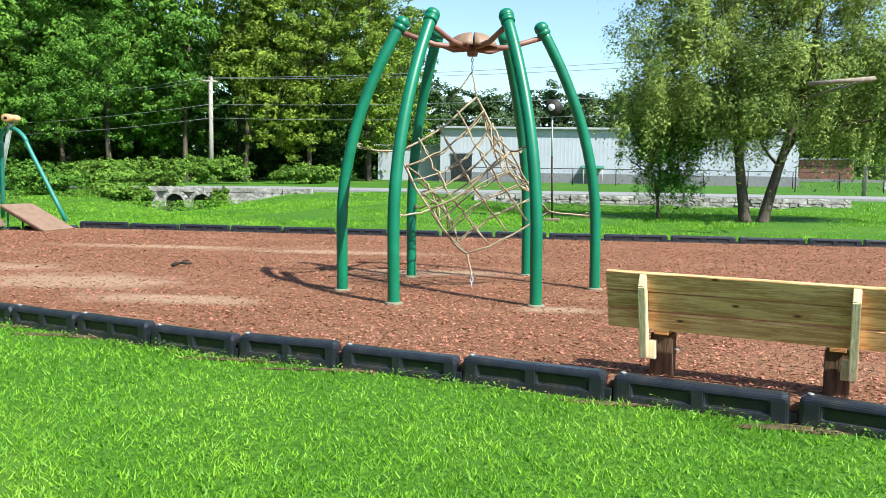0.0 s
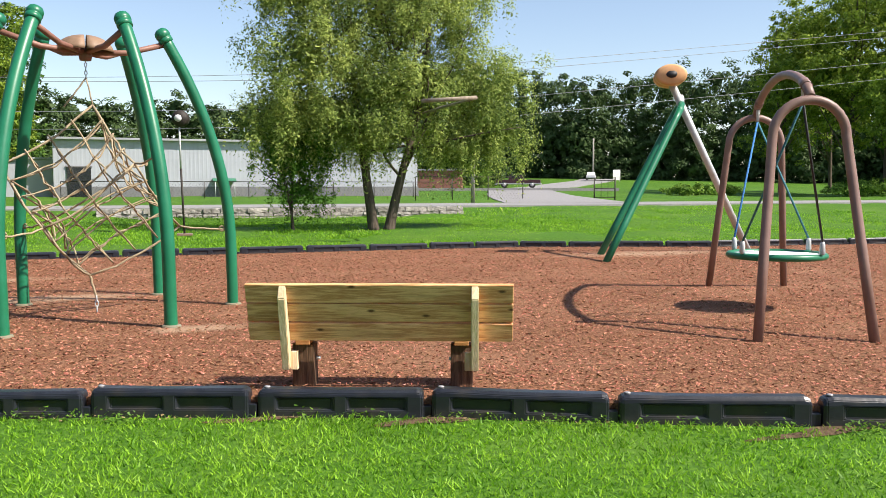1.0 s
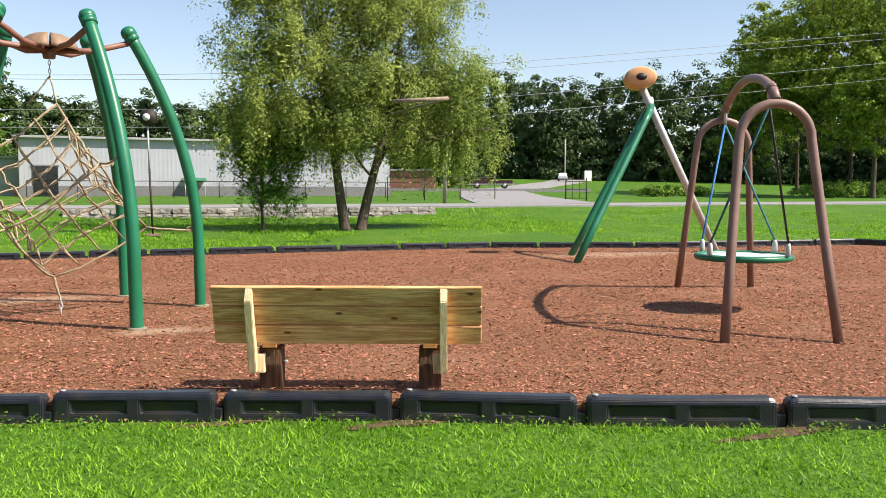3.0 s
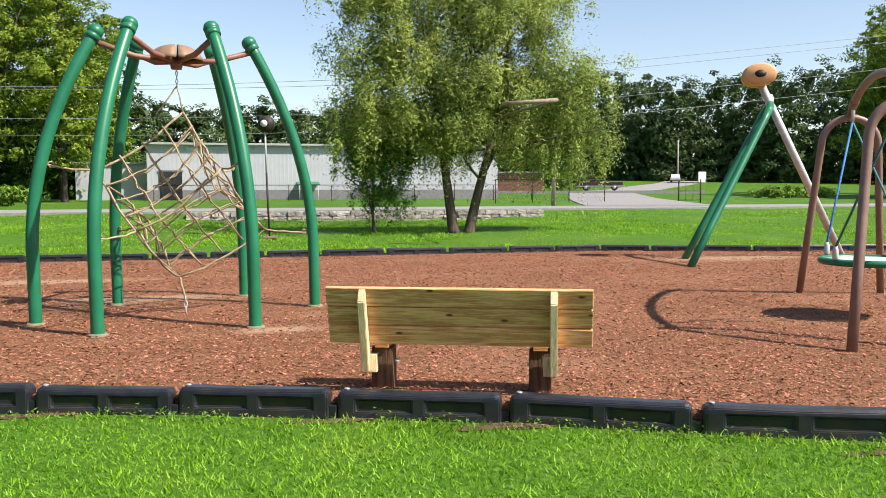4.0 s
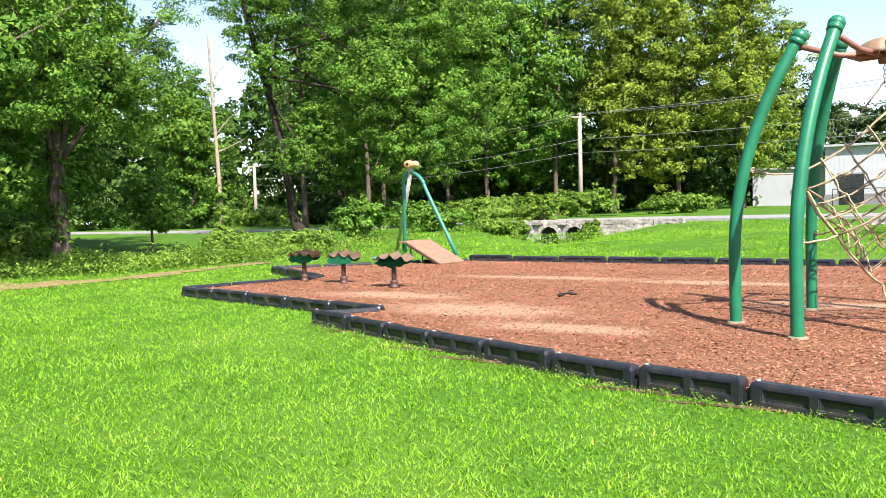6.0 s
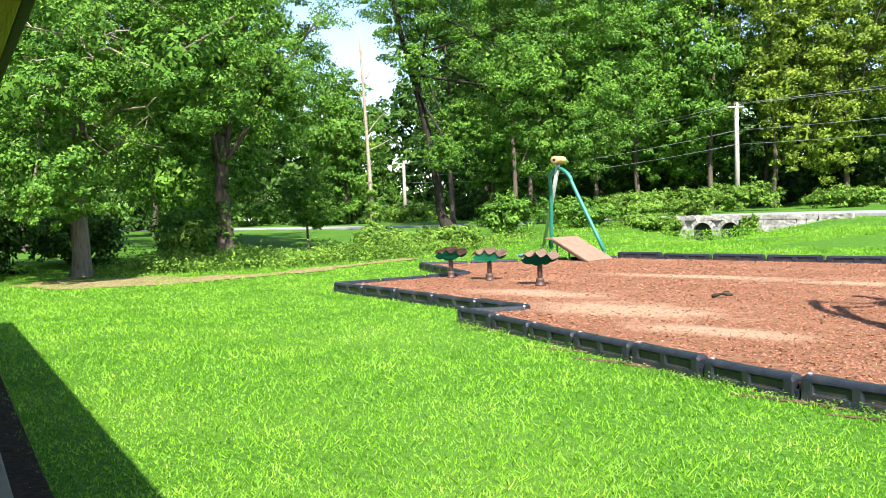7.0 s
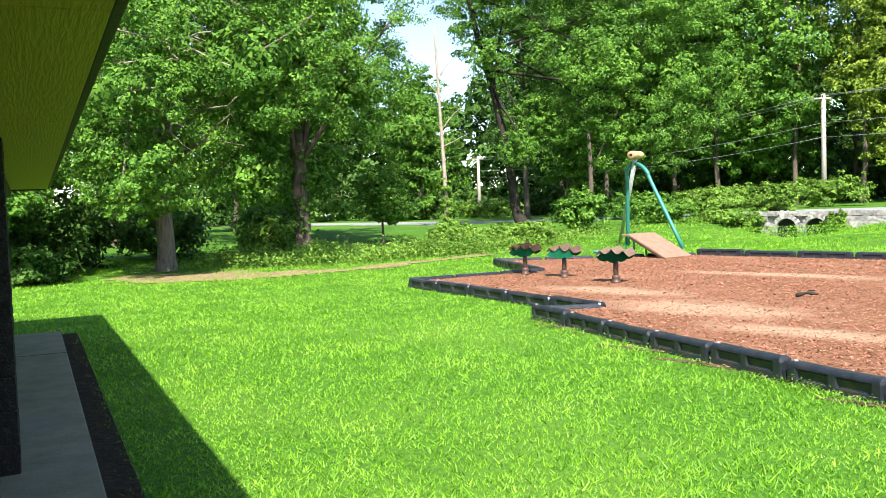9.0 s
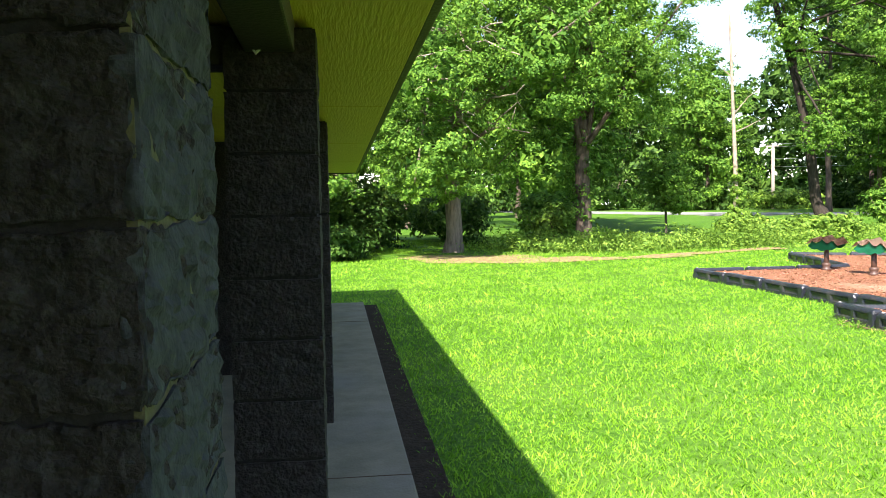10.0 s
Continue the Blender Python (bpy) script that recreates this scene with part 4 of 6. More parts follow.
def pavilion():
    slab = boxbm((17.0, 5.4, 0.22), pav(2.42, -4.42, -0.03), 0.012)
    o = part("pavilion_slab", slab, M_concrete)
    o.matrix_world = PAV
    tagged(o, "grey concrete slab walk under the pavilion eaves", "concrete slab", kind="structure")
    for x in (3.3, 9.0):
        part("joint", boxbm((0.007, 0.9, 0.003), pav(x, -2.17, 0.081)), M_dirt, o)
    # Earth strip whose dark tone also holds the shadow along the slab.
    o = part("dirt_strip", boxbm((17.0, 0.24, 0.06), pav(2.6, -1.64, -0.012), 0.01), M_soil)
    o.matrix_world = PAV
    tagged(o, "bare earth strip beside the slab, shade in its dark colour", "bare ground", kind="structure")
    pillar(-0.10, -2.30, 0.56, 26, 0.017, 2.05, "rough dark split-block pillar with yellowish joints")
    pillar(1.75, -2.14, 0.30, 6, 0.006, 2.02, "dark painted block pillar standing on the slab")
    pillar(4.40, -2.13, 0.30, 6, 0.006, 1.97, "dark painted block pillar standing on the slab")
    # Assumed back and end walls, added so the inside stays dark.
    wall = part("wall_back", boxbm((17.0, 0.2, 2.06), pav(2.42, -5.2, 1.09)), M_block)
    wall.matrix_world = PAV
    tagged(wall, "dark painted block wall assumed at the back, darkening the inside", "wall", kind="structure")
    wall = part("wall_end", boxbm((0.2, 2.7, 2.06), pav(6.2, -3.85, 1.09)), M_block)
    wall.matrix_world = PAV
    tagged(wall, "dark painted block wall added to close and darken the pavilion", "wall", kind="structure")
    roof = thing("pavilion_roof", "low pavilion roof with yellow plywood soffit and dark fascia", "roof", kind="structure")
    roof.matrix_world = PAV @ pose(0, 0, 0, 0, 1.03, 0)
    x, i = -5.9, 0
    while x < 11.1:
        w = min(1.22, 11.3 - x)
        part("soffit_panel", boxbm((w - 0.006, 3.66, 0.018), pav(x + w / 2, -3.615, 2.142 + 0.001 * (i % 2)), 0.003), M_soffit, roof)
        x += 1.22
        i += 1
    part("roof_deck", boxbm((17.3, 3.75, 0.10), pav(2.7, -3.62, 2.205), 0.01), M_shingle, roof)
    part("fascia", boxbm((17.3, 0.035, 0.15), pav(2.7, -1.765, 2.216), 0.006), M_trimdark, roof)
    part("end_fascia", boxbm((0.035, 3.7, 0.15), pav(11.36, -3.65, 2.20), 0.006), M_trimdark, roof)
    part("beam", boxbm((10.6, 0.16, 0.11), pav(5.9, -2.29, 2.085), 0.008), M_trimdark, roof)
    part("cross_beam", boxbm((0.15, 2.6, 0.13), pav(1.83, -3.74, 2.06), 0.008), M_trimdark, roof)
    hook = part("roof_hook", tubebm([pav(1.68, -2.30, 2.13), pav(1.68, -2.30, 2.05), pav(1.68, -2.33, 2.02), pav(1.68, -2.35, 2.05)], 0.006, 6), M_white, roof, "small white hook")


pavilion()


# ---- road furniture and far buildings ----
def rubble_wall(name, x0, x1, y, top, low, seed, label):
    """A low dry wall of separate pale stones."""
    rng = random.Random(seed)
    t = thing(name, label, "stone wall", ((x0 + x1) / 2, y, 0), kind="structure")
    c = Vector(((x0 + x1) / 2, y, 0))
    part("wall_core", boxbm((x1 - x0, 0.5, top - low + 0.3), (0, 0.2, (top + low) / 2 - 0.2)), M_dirt, t)
    z = low
    while z < top - 0.04:
        h = rng.uniform(0.14, 0.22)
        x = x0
        while x < x1 - 0.1:
            w = rng.uniform(0.22, 0.6)
            bm = rough_block((w - 0.02, 0.30, h - 0.015), Vector((x + w / 2, y - 0.12 + rng.uniform(-0.05, 0.05) - (top - z) * 0.12, z + h / 2)) - c, x, 2, 0.03)
            part("stone", bm, M_stone, t)
            x += w
        z += h
    return t


rubble_wall("rubble_wall", -1.5, 13.8, 33.3, 0.76, 0.28, 3, "low pale rubble retaining wall below the road")


def culvert():
    t = thing("culvert_bridge", "pale stone culvert headwall with two arches under the road", "bridge", (-12.9, 32.65, 0), kind="structure")
    part("headwall", boxbm((6.6, 0.5, 1.25), (0.1, 0.1, 0.205), 0.03), M_stone, t)
    rng = random.Random(5)
    for cx in (-1.35, -0.15):
        for i in range(11):
            a = math.pi * i / 10
            bm = rough_block((0.15, 0.34, 0.17), Vector((0, 0, 0)), i + cx, 1, 0.02)
            bmesh.ops.transform(bm, matrix=pose(cx + 0.52 * math.cos(a), -0.22, 0.08 + 0.56 * math.sin(a), 0, 90 - math.degrees(a), 0), verts=bm.verts)
            part("arch_stone", bm, M_stone, t)
        # A dark disc on the solid headwall draws the opening's shade.
        part("arch_shade_disc", lathe([(0.45, -0.02), (0.45, 0.02)], 20, pose(cx, -0.19, 0.06, 90) @ Matrix.Diagonal((1, 1.1, 1, 1))), M_arch_shade, t, "dark disc for the shade in the culvert mouth")
    for x in np.arange(-3.2, 4.6, 0.42):
        for k in range(4):
            w = rng.uniform(0.3, 0.5)
            if k < 3 and min(abs(x + 1.35), abs(x + 0.15)) < 0.78:
                continue
            bm = rough_block((w, 0.3, 0.2), Vector((x + rng.uniform(-0.05, 0.05), -0.24 + 0.02 * k, 0.12 + 0.21 * k)), x + k, 1, 0.035)
            part("stone", bm, M_stone, t)
    part("apron", boxbm((4.2, 0.7, 0.30), (2.8, 0.0, 0.36), 0.03, -14), M_stone, t)


culvert()


def warehouse():
    t = thing("warehouse", "long white ribbed metal warehouse with a grey base", "warehouse", (6, 63.5, 0.95))
    x0, x1, h = -12.0, 15.2, 4.25
    bm = bmesh.new()
    n = int((x1 - x0) / 0.3)
    prev = None
    for i in range(n + 1):
        for dx, dy in ((0.0, 0.0), (0.05, -0.005), (0.12, -0.005), (0.17, 0.0)):
            pair = [bm.verts.new((x0 + i * 0.3 + dx, dy - 0.02, z)) for z in (0.85, h)]
            if prev:
                bm.faces.new((prev[0], pair[0], pair[1], prev[1]))
            prev = pair
    box(bm, (x1 - x0, 14, h - 0.9), pose((x0 + x1) / 2, 7.05, 0.9 + (h - 0.9) / 2))
    part("wall", bm, M_metalwall, t)
    part("base_wall", boxbm((x1 - x0 + 0.1, 14.2, 0.98), ((x0 + x1) / 2, 7.0, 0.37)), M_skirt, t, "grey block base")
    part("roof", boxbm((x1 - x0 + 0.6, 14.8, 0.16), ((x0 + x1) / 2, 7.0, h + 0.06), 0.02), M_roofmetal, t)
    part("low_wing", boxbm((5.2, 9, 2.95), (x0 - 2.6, 6.0, 1.35)), M_metalwall, t)
    part("wing_roof", boxbm((5.5, 9.4, 0.14), (x0 - 2.6, 6.0, 2.9), 0.02), M_roofmetal, t)
    door = part("door", boxbm((1.6, 0.12, 2.2), (-10.3, -0.06, 1.15)), M_glass, t, "dark loading door")
    part("door_frame", boxbm((1.8, 0.1, 0.1), (-10.3, -0.08, 2.3)), M_skirt, door)
    aw = part("awning", boxbm((1.7, 1.0, 0.08), (-0.2, -0.5, 1.35), 0.01, 12), M_green, t, "small green awning")
    for x in (-0.9, 0.5):
        part("awning_post", tubebm([(x, -0.95, -0.1), (x, -0.95, 1.25)], 0.03, 6), M_galv, aw)


warehouse()


def fence_run(x0, x1, y, height, label, step=3.0):
    t = thing("chain_link_fence", label, "fence", (x0, y, 0))
    n = int((x1 - x0) / step)
    for i in range(n + 1):
        x = i * step
        z = ground_z(x0 + x, y)
        part("post", tubebm([(x, 0, z - 0.1), (x, 0, z + height)], 0.03, 6), M_trimdark, t)
    za, zb = ground_z(x0, y), ground_z(x1, y)
    part("top_rail", tubebm([(0, 0, za + height), (n * step, 0, zb + height)], 0.025, 6), M_trimdark, t)
    bm = bmesh.new()
    for i in range(int(n * step / 0.22)):
        x = i * 0.22
        for s in (-1, 1):
            tube(bm, [(x, 0, za + 0.05), (x + s * height * 0.6, 0, za + height)], 0.004, 3, False)
    part("mesh_wire", bm, M_trimdark, t, "thin chain-link wire")


fence_run(-5.0, 22.0, 57.6, 1.15, "dark chain-link fence before the warehouse")
fence_run(16.5, 24.0, 49.0, 1.5, "dark chain-link fence beside the driveway", 2.5)


def gate():
    t = thing("metal_gate", "open dark metal frame gate beside the driveway", "gate", (29.0, 48.3, 0.86))
    for x, y in ((0, 0), (1.25, -0.6)):
        part("post", tubebm([(x, y, -0.1), (x, y, 1.42 + 0.1 * (x > 0))], 0.045, 8), M_trimdark, t)
    for z in (0.15, 0.75, 1.3):
        part("rail", tubebm([(0, 0, z), (1.25, -0.6, z)], 0.025, 6), M_trimdark, t)
    for k in (0.33, 0.66):
        part("bar", tubebm([(1.25 * k, -0.6 * k, 0.15), (1.25 * k, -0.6 * k, 1.3)], 0.018, 6), M_trimdark, t)


gate()


def pickup(x, y, z, turn, paint, label, scale=1.0):
    t = thing("pickup_truck", label, "pickup truck", (x, y, z), turn)
    s = scale
    part("body", boxbm((5.3 * s, 1.8 * s, 0.55 * s), (0, 0, 0.72 * s), 0.08), paint, t)
    bm = boxbm((1.9 * s, 1.6 * s, 0.62 * s), (-0.25 * s, 0, 1.28 * s), 0.05)
    for v in bm.verts:
        if v.co.z > 1.3 * s:
            v.co.x = -0.25 * s + (v.co.x + 0.25 * s) * 0.72
    cab = part("cab", bm, paint, t)
    part("window", boxbm((1.15 * s, 1.64 * s, 0.36 * s), (-0.25 * s, 0, 1.32 * s), 0.03), M_glass, cab, "dark side windows")
    part("trim", boxbm((5.32 * s, 1.84 * s, 0.13 * s), (0, 0, 0.52 * s), 0.02), M_silver, t, "silver lower trim")
    for bx in (-2.7, 2.7):
        part("bumper", boxbm((0.16 * s, 1.75 * s, 0.2 * s), (bx * s, 0, 0.5 * s), 0.03), M_silver, t)
    for wx in (-1.65, 1.65):
        for wy in (-0.8, 0.8):
            w = part("wheel", lathe([(0.0, -0.11), (0.36, -0.11), (0.38, -0.06), (0.38, 0.06), (0.36, 0.11), (0.0, 0.11)], 16, pose(wx * s, wy * s, 0.38 * s, 90)), M_black, t)
            part("hub_cap", lathe([(0.0, -0.125), (0.2, -0.125), (0.2, 0.125), (0.0, 0.125)], 12, pose(wx * s, wy * s, 0.38 * s, 90)), M_silver, w)


pickup(42.2, 90.0, 1.76, -27, M_maroon, "dark maroon pickup truck parked on the lot")
pickup(83.4, 146.2, ground_z(83.4, 146.2) + 0.1, 60, M_white, "white pickup truck parked up the driveway")
sign = thing("white_sign", "blank white board sign at the driveway's end", "sign", (85.2, 139.5, ground_z(85.2, 139.5)))
part("board", boxbm((1.6, 0.08, 2.0), (0, 0, 1.3), 0.02), M_white, sign)
for x in (-0.7, 0.7):
    part("post", boxbm((0.1, 0.1, 1.2), (x, 0, 0.3)), M_polewood, sign)
shed = thing("brick_shed", "low red brick shed with a grey roof beside the parking lot", "shed", (33.5, 103, 1.75), -22)
part("wall", boxbm((12, 6, 2.3), (0, 0, 1.15)), M_brick, shed)
part("roof", boxbm((12.6, 6.6, 0.2), (0, 0, 2.36), 0.03), M_roofmetal, shed)
house = thing("house", "pale sided house far across the field", "house", (-80.0, 74.5, 0.6), 40)
part("wall", boxbm((6, 5, 2.5), (0, 0, 1.2)), M_siding, house)
bm = bmesh.new()
v = [bm.verts.new(p) for p in ((-3.3, -2.9, 2.4), (3.3, -2.9, 2.4), (3.3, 2.9, 2.4), (-3.3, 2.9, 2.4), (-3.3, 0, 3.9), (3.3, 0, 3.9))]
for f in ((0, 1, 5, 4), (2, 3, 4, 5), (0, 4, 3), (1, 2, 5), (3, 2, 1, 0)):
    bm.faces.new([v[i] for i in f])
part("roof", bm, M_shingle, house)
for x in (-1.7, 1.6):
    part("window", boxbm((1.1, 0.1, 1.2), (x, -2.52, 1.4)), M_glass, house)
pickup(-79.6, 58.0, ground_z(-79.6, 58.0), 50, M_white, "white vehicle parked far across the field", 0.6)


def utility_pole(x, y, z, h, lean, r, arms, label):
    t = thing("utility_pole", label, "utility pole", (x, y, z - 0.1))
    tip = Vector((lean * h, 0, h + 0.1))
    part("pole", tubebm([(0, 0, 0), tip * 0.5, tip], [r, r * 0.88, r * 0.75], 10), M_polewood, t)
    for k in arms:
        part("crossarm", boxbm((1.0, 0.09, 0.10), tuple(tip - Vector((0, 0.1, k))), 0.01, 0, 0, 35), M_polewood, t)
        for s in (-0.42, 0.0, 0.42):
            part("insulator", lathe([(0.04, 0), (0.05, 0.06), (0.03, 0.14)], 8, Matrix.Translation(tip + Vector((s * 0.82, s * 0.57 - 0.1, 0.06 - k)))), M_glass, t)
    return tip + Vector((x, y, z - 0.1))


tip1 = utility_pole(-20.15, 52.0, 1.0, 6.75, 0.0, 0.17, (0.28,), "weathered grey wooden utility pole beside the road")
tip2 = utility_pole(-50.5, 53.0, 0.2, 5.6, -0.005, 0.17, (0.25,), "weathered grey wooden utility pole across the field")
utility_pole(86, 150, 4.0, 8, 0, 0.2, (0.3,), "distant grey utility pole by the woods")


def wire(a, b, sag, r, n=16):
    pts = [Vector(a).lerp(Vector(b), i / n) + Vector((0, 0, -sag * 4 * (i / n) * (1 - i / n))) for i in range(n + 1)]
    o = part("overhead_wire", tubebm(pts, r, 5), M_wire)
    tagged(o, "thin grey overhead power line strung between poles", "power line", "overhead wires")


for k, (dy, dz, sag) in enumerate(((-0.45, 0.0, 0.4), (0.45, -0.35, 0.4), (0.0, -1.7, 0.4), (0.0, -2.6, 0.4))):
    p = tip1 + Vector((dy * 0.8, dy * 0.5 - 0.1, (dz if abs(dz) > 1 else 0) - 0.1))
    wire(p, (tip2.x + dy, tip2.y, tip2.z + dz * 0.7 - 0.1), sag + 0.3, 0.014)
    q = (17.2, 40.7, 8.2 + dz * 1.1)
    wire(p, q, sag, 0.014)
    wire(q, (95.0, 40.0, 18.3 + dz * 1.3), sag * 0.5, 0.013)
utility_pole(17.2, 40.7, 0.8, 7.6, 0, 0.12, (0.2,), "grey wooden utility pole behind the birch")
utility_pole(95.0, 40.0, 0.9, 17.5, 0, 0.2, (0.2,), "tall grey utility pole far along the road")


def signal_post():
    z = ground_z(1.37, 22.6)
    t = thing("eye_post", "thin post with a dark round drum and pale disc on top", "play post", (1.37, 22.6, z))
    part("lower_post", tubebm([(0.06, 0, -0.05), (0.0, 0, 1.9)], 0.03, 8), M_trimdark, t, "dark lower post")
    part("upper_post", tubebm([(0.0, 0, 1.88), (-0.02, 0, 3.15)], 0.026, 8), M_galv, t, "pale upper post")
    part("foot_plate", boxbm((0.42, 0.3, 0.06), (0.06, 0, 0.05), 0.01), M_brown, t)
    d = part("drum", lathe([(0.0, -0.2), (0.16, -0.2), (0.23, -0.12), (0.24, 0.05), (0.2, 0.16), (0.0, 0.16)], 20, pose(0.02, 0, 3.3, 90, 0, -14)), M_trimdark, t)
    part("disc", lathe([(0.0, 0.0), (0.10, 0.0), (0.10, 0.015), (0.0, 0.02)], 16, pose(-0.055, -0.19, 3.3, 90, 0, -14)), M_white, d, "pale round disc")


signal_post()


# ---- trees ----
def limb(bm, a, b, r0, r1, seed, bend=0.12, n=6, segs=7):
    rng = random.Random(seed)
    a, b = Vector(a), Vector(b)
    L = (b - a).length
    pts = []
    off = Vector((0, 0, 0))
    for i in range(n + 1):
        q = i / n
        if 0 < i < n:
            off = off * 0.6 + Vector((rng.uniform(-1, 1), rng.uniform(-1, 1), rng.uniform(-0.4, 0.6))) * bend * L / n
        pts.append(a.lerp(b, q) + off * math.sin(math.pi * q))
    tube(bm, pts, [r0 + (r1 - r0) * i / n for i in range(n + 1)], segs)
    return pts


def tree(x, y, label, height, r, blobs, count, size, seed, leafmat, bark=None, lean=(0, 0), limbs=7, cluster=0.24, droop=0.0, shell=0.5, first=0.3, name="tree", aspect=0.55):
    z = ground_z(x, y) - 0.08
    t = thing(name, label, "tree", (x, y, z))
    rng = random.Random(seed)
    bm = bmesh.new()
    top = Vector((lean[0], lean[1], height * 0.86))
    pts = [Vector((0, 0, 0)), Vector((lean[0] * 0.12, lean[1] * 0.12, height * 0.05))] + [
        Vector((lean[0] * q + rng.uniform(-0.02, 0.02) * height * 0.4, lean[1] * q + rng.uniform(-0.02, 0.02) * height * 0.4, height * 0.86 * q)) for q in (0.2, 0.4, 0.6, 0.8, 1.0)]
    line = smoothline(pts, 4)
    n = len(line)
    tube(bm, line, [r * (1.45 if i == 0 else 1.15 if i < 3 else 1) * (1 - 0.8 * i / n) for i in range(n)], 12)
    for i in range(limbs):
        b = blobs[i % len(blobs)]
        q = rng.uniform(first, 0.8)
        a = line[int(q * (n - 1))]
        e = Vector(b[:3]) + Vector((rng.uniform(-1, 1) * b[3], rng.uniform(-1, 1) * b[4], rng.uniform(-0.6, 0.7) * b[5])) * 0.75
        mid = limb(bm, a, e, r * (0.42 - 0.25 * q), r * 0.06 + 0.008, seed * 31 + i)
        for k in range(2):
            s = mid[3 + k]
            e2 = s + Vector((rng.uniform(-1, 1), rng.uniform(-1, 1), rng.uniform(-0.3, 0.8))) * b[3] * 0.55
            limb(bm, s, e2, r * 0.10 + 0.008, 0.008, seed * 77 + i * 3 + k, n=4, segs=5)
    part("trunk", bm, bark or M_bark, t)
    crown("crown", t, leafmat, blobs, count, size, seed, cluster, droop, shell, aspect)
    return t


# the two-stemmed river birch on the bank
def birch():
    x, y = 7.4, 23.5
    z = ground_z(x, y) - 0.08
    t = thing("birch_tree", "two-stemmed river birch with drooping olive green foliage", "tree", (x, y, z))
    bm = bmesh.new()
    st = [[(-0.22, 0, 0), (-0.34, 0.0, 0.9), (-0.52, 0, 2.2), (-0.75, 0.1, 4.0), (-0.9, 0.2, 6.4), (-0.9, 0.2, 8.4)],
          [(0.25, -0.05, 0), (0.42, -0.05, 0.8), (0.72, -0.1, 2.0), (1.15, -0.2, 3.6), (1.5, -0.2, 5.6), (1.6, -0.2, 7.6)]]
    rng = random.Random(12)
    blobs = [(-1.9, 0, 3.7, 1.7, 1.5, 1.1), (-2.4, 0, 7.2, 2.1, 1.9, 1.7), (-2.2, 0, 5.2, 2.5, 2.3, 2.3), (0.4, 0, 6.9, 2.9, 2.5, 2.3), (3.0, 0, 4.7, 2.4, 2.2, 2.0), (0.4, -0.6, 4.4, 3.0, 2.0, 1.9), (-3.1, 0, 3.5, 1.6, 1.7, 1.4),
             (3.9, -0.2, 3.3, 1.5, 1.6, 1.4), (-0.6, 0, 8.8, 2.0, 1.8, 1.5), (2.3, 0, 7.4, 1.9, 1.7, 1.6), (-0.2, -0.2, 3.0, 1.8, 1.4, 0.8), (2.4, -0.4, 2.7, 1.5, 1.3, 0.8)]
    for k, s in enumerate(st):
        line = smoothline(s, 5)
        n = len(line)
        tube(bm, line, [0.17 * (1.3 if i == 0 else 1) * (1 - 0.85 * i / n) + 0.012 for i in range(n)], 12)
        for i in range(16):
            b = blobs[rng.randrange(len(blobs))]
            a = line[int(rng.uniform(0.3, 0.85) * (n - 1))]
            e = Vector(b[:3]) + Vector((rng.uniform(-1, 1) * b[3], rng.uniform(-1, 1) * b[4], rng.uniform(-0.5, 0.6) * b[5])) * 0.8
            limb(bm, a, e, 0.05, 0.01, i + 40 * k, segs=5)
    part("trunk", bm, M_bark, t, "two leaning grey-brown stems")
    crown("crown", t, M_leaf_birch, blobs, 135000, 0.054, 21, 0.25, 0.26, 0.2, 0.42, 6.0)
    # Straight bar read as a lamp arm; its branch to the stem is invented.
    right = Vector((8.44, 17.85, 3.85)) - Vector((x, y, z))
    left = Vector((7.11, 18.32, 3.77)) - Vector((x, y, z))
    bm = bmesh.new()
    tube(bm, [left, right], 0.055, 8)
    limb(bm, (1.2, -0.2, 3.7), right, 0.05, 0.035, 5, 0.02)
    part("pale_bar", bm, M_barkpale, t, "straight pale bar like a lamp arm, joined to the stem")


birch()
tree(4.7, 24.0, "slim drooping dark green sapling beside the birch", 3.6, 0.06,
     [(0.2, 0, 3.1, 1.4, 1.0, 0.9), (-0.2, 0, 2.2, 1.3, 0.9, 0.8), (0.3, 0, 1.35, 1.2, 0.8, 0.55), (0.9, 0, 2.6, 1.2, 0.9, 0.8)], 12000, 0.052, 31, M_leaf_oak,
     limbs=12, cluster=0.26, droop=0.24, shell=0.1, aspect=0.42)

# the shady trees beyond the lawn
big_oak = tree(-21.0, 8.35, "large ragged oak with pale trunk and dead twigs", 14, 0.27,
     [(0.3, 0, 7.6, 4.6, 3.6, 3.2), (-3.4, -2.2, 8.2, 3.0, 3.0, 3.2), (3.2, 1.0, 5.3, 2.6, 2.4, 2.0), (1.4, 2.2, 9.8, 3.4, 3.2, 3.2), (-1.8, -1.6, 4.0, 2.4, 2.2, 1.8), (1.5, -1.2, 3.0, 2.6, 2.0, 1.5), (-3.6, -3.4, 3.2, 2.2, 2.0, 2.0), (1.9, -0.6, 5.6, 2.0, 2.0, 1.6), (2.2, -1.8, 2.3, 1.6, 1.4, 0.9), (2.9, -2.2, 4.4, 1.7, 1.6, 1.0)],
     130000, 0.052, 41, M_leaf_oak, M_barkgrey, (0.4, 0.2), 14, 0.17, 0.0, 0.45, 0.4, "oak_tree")
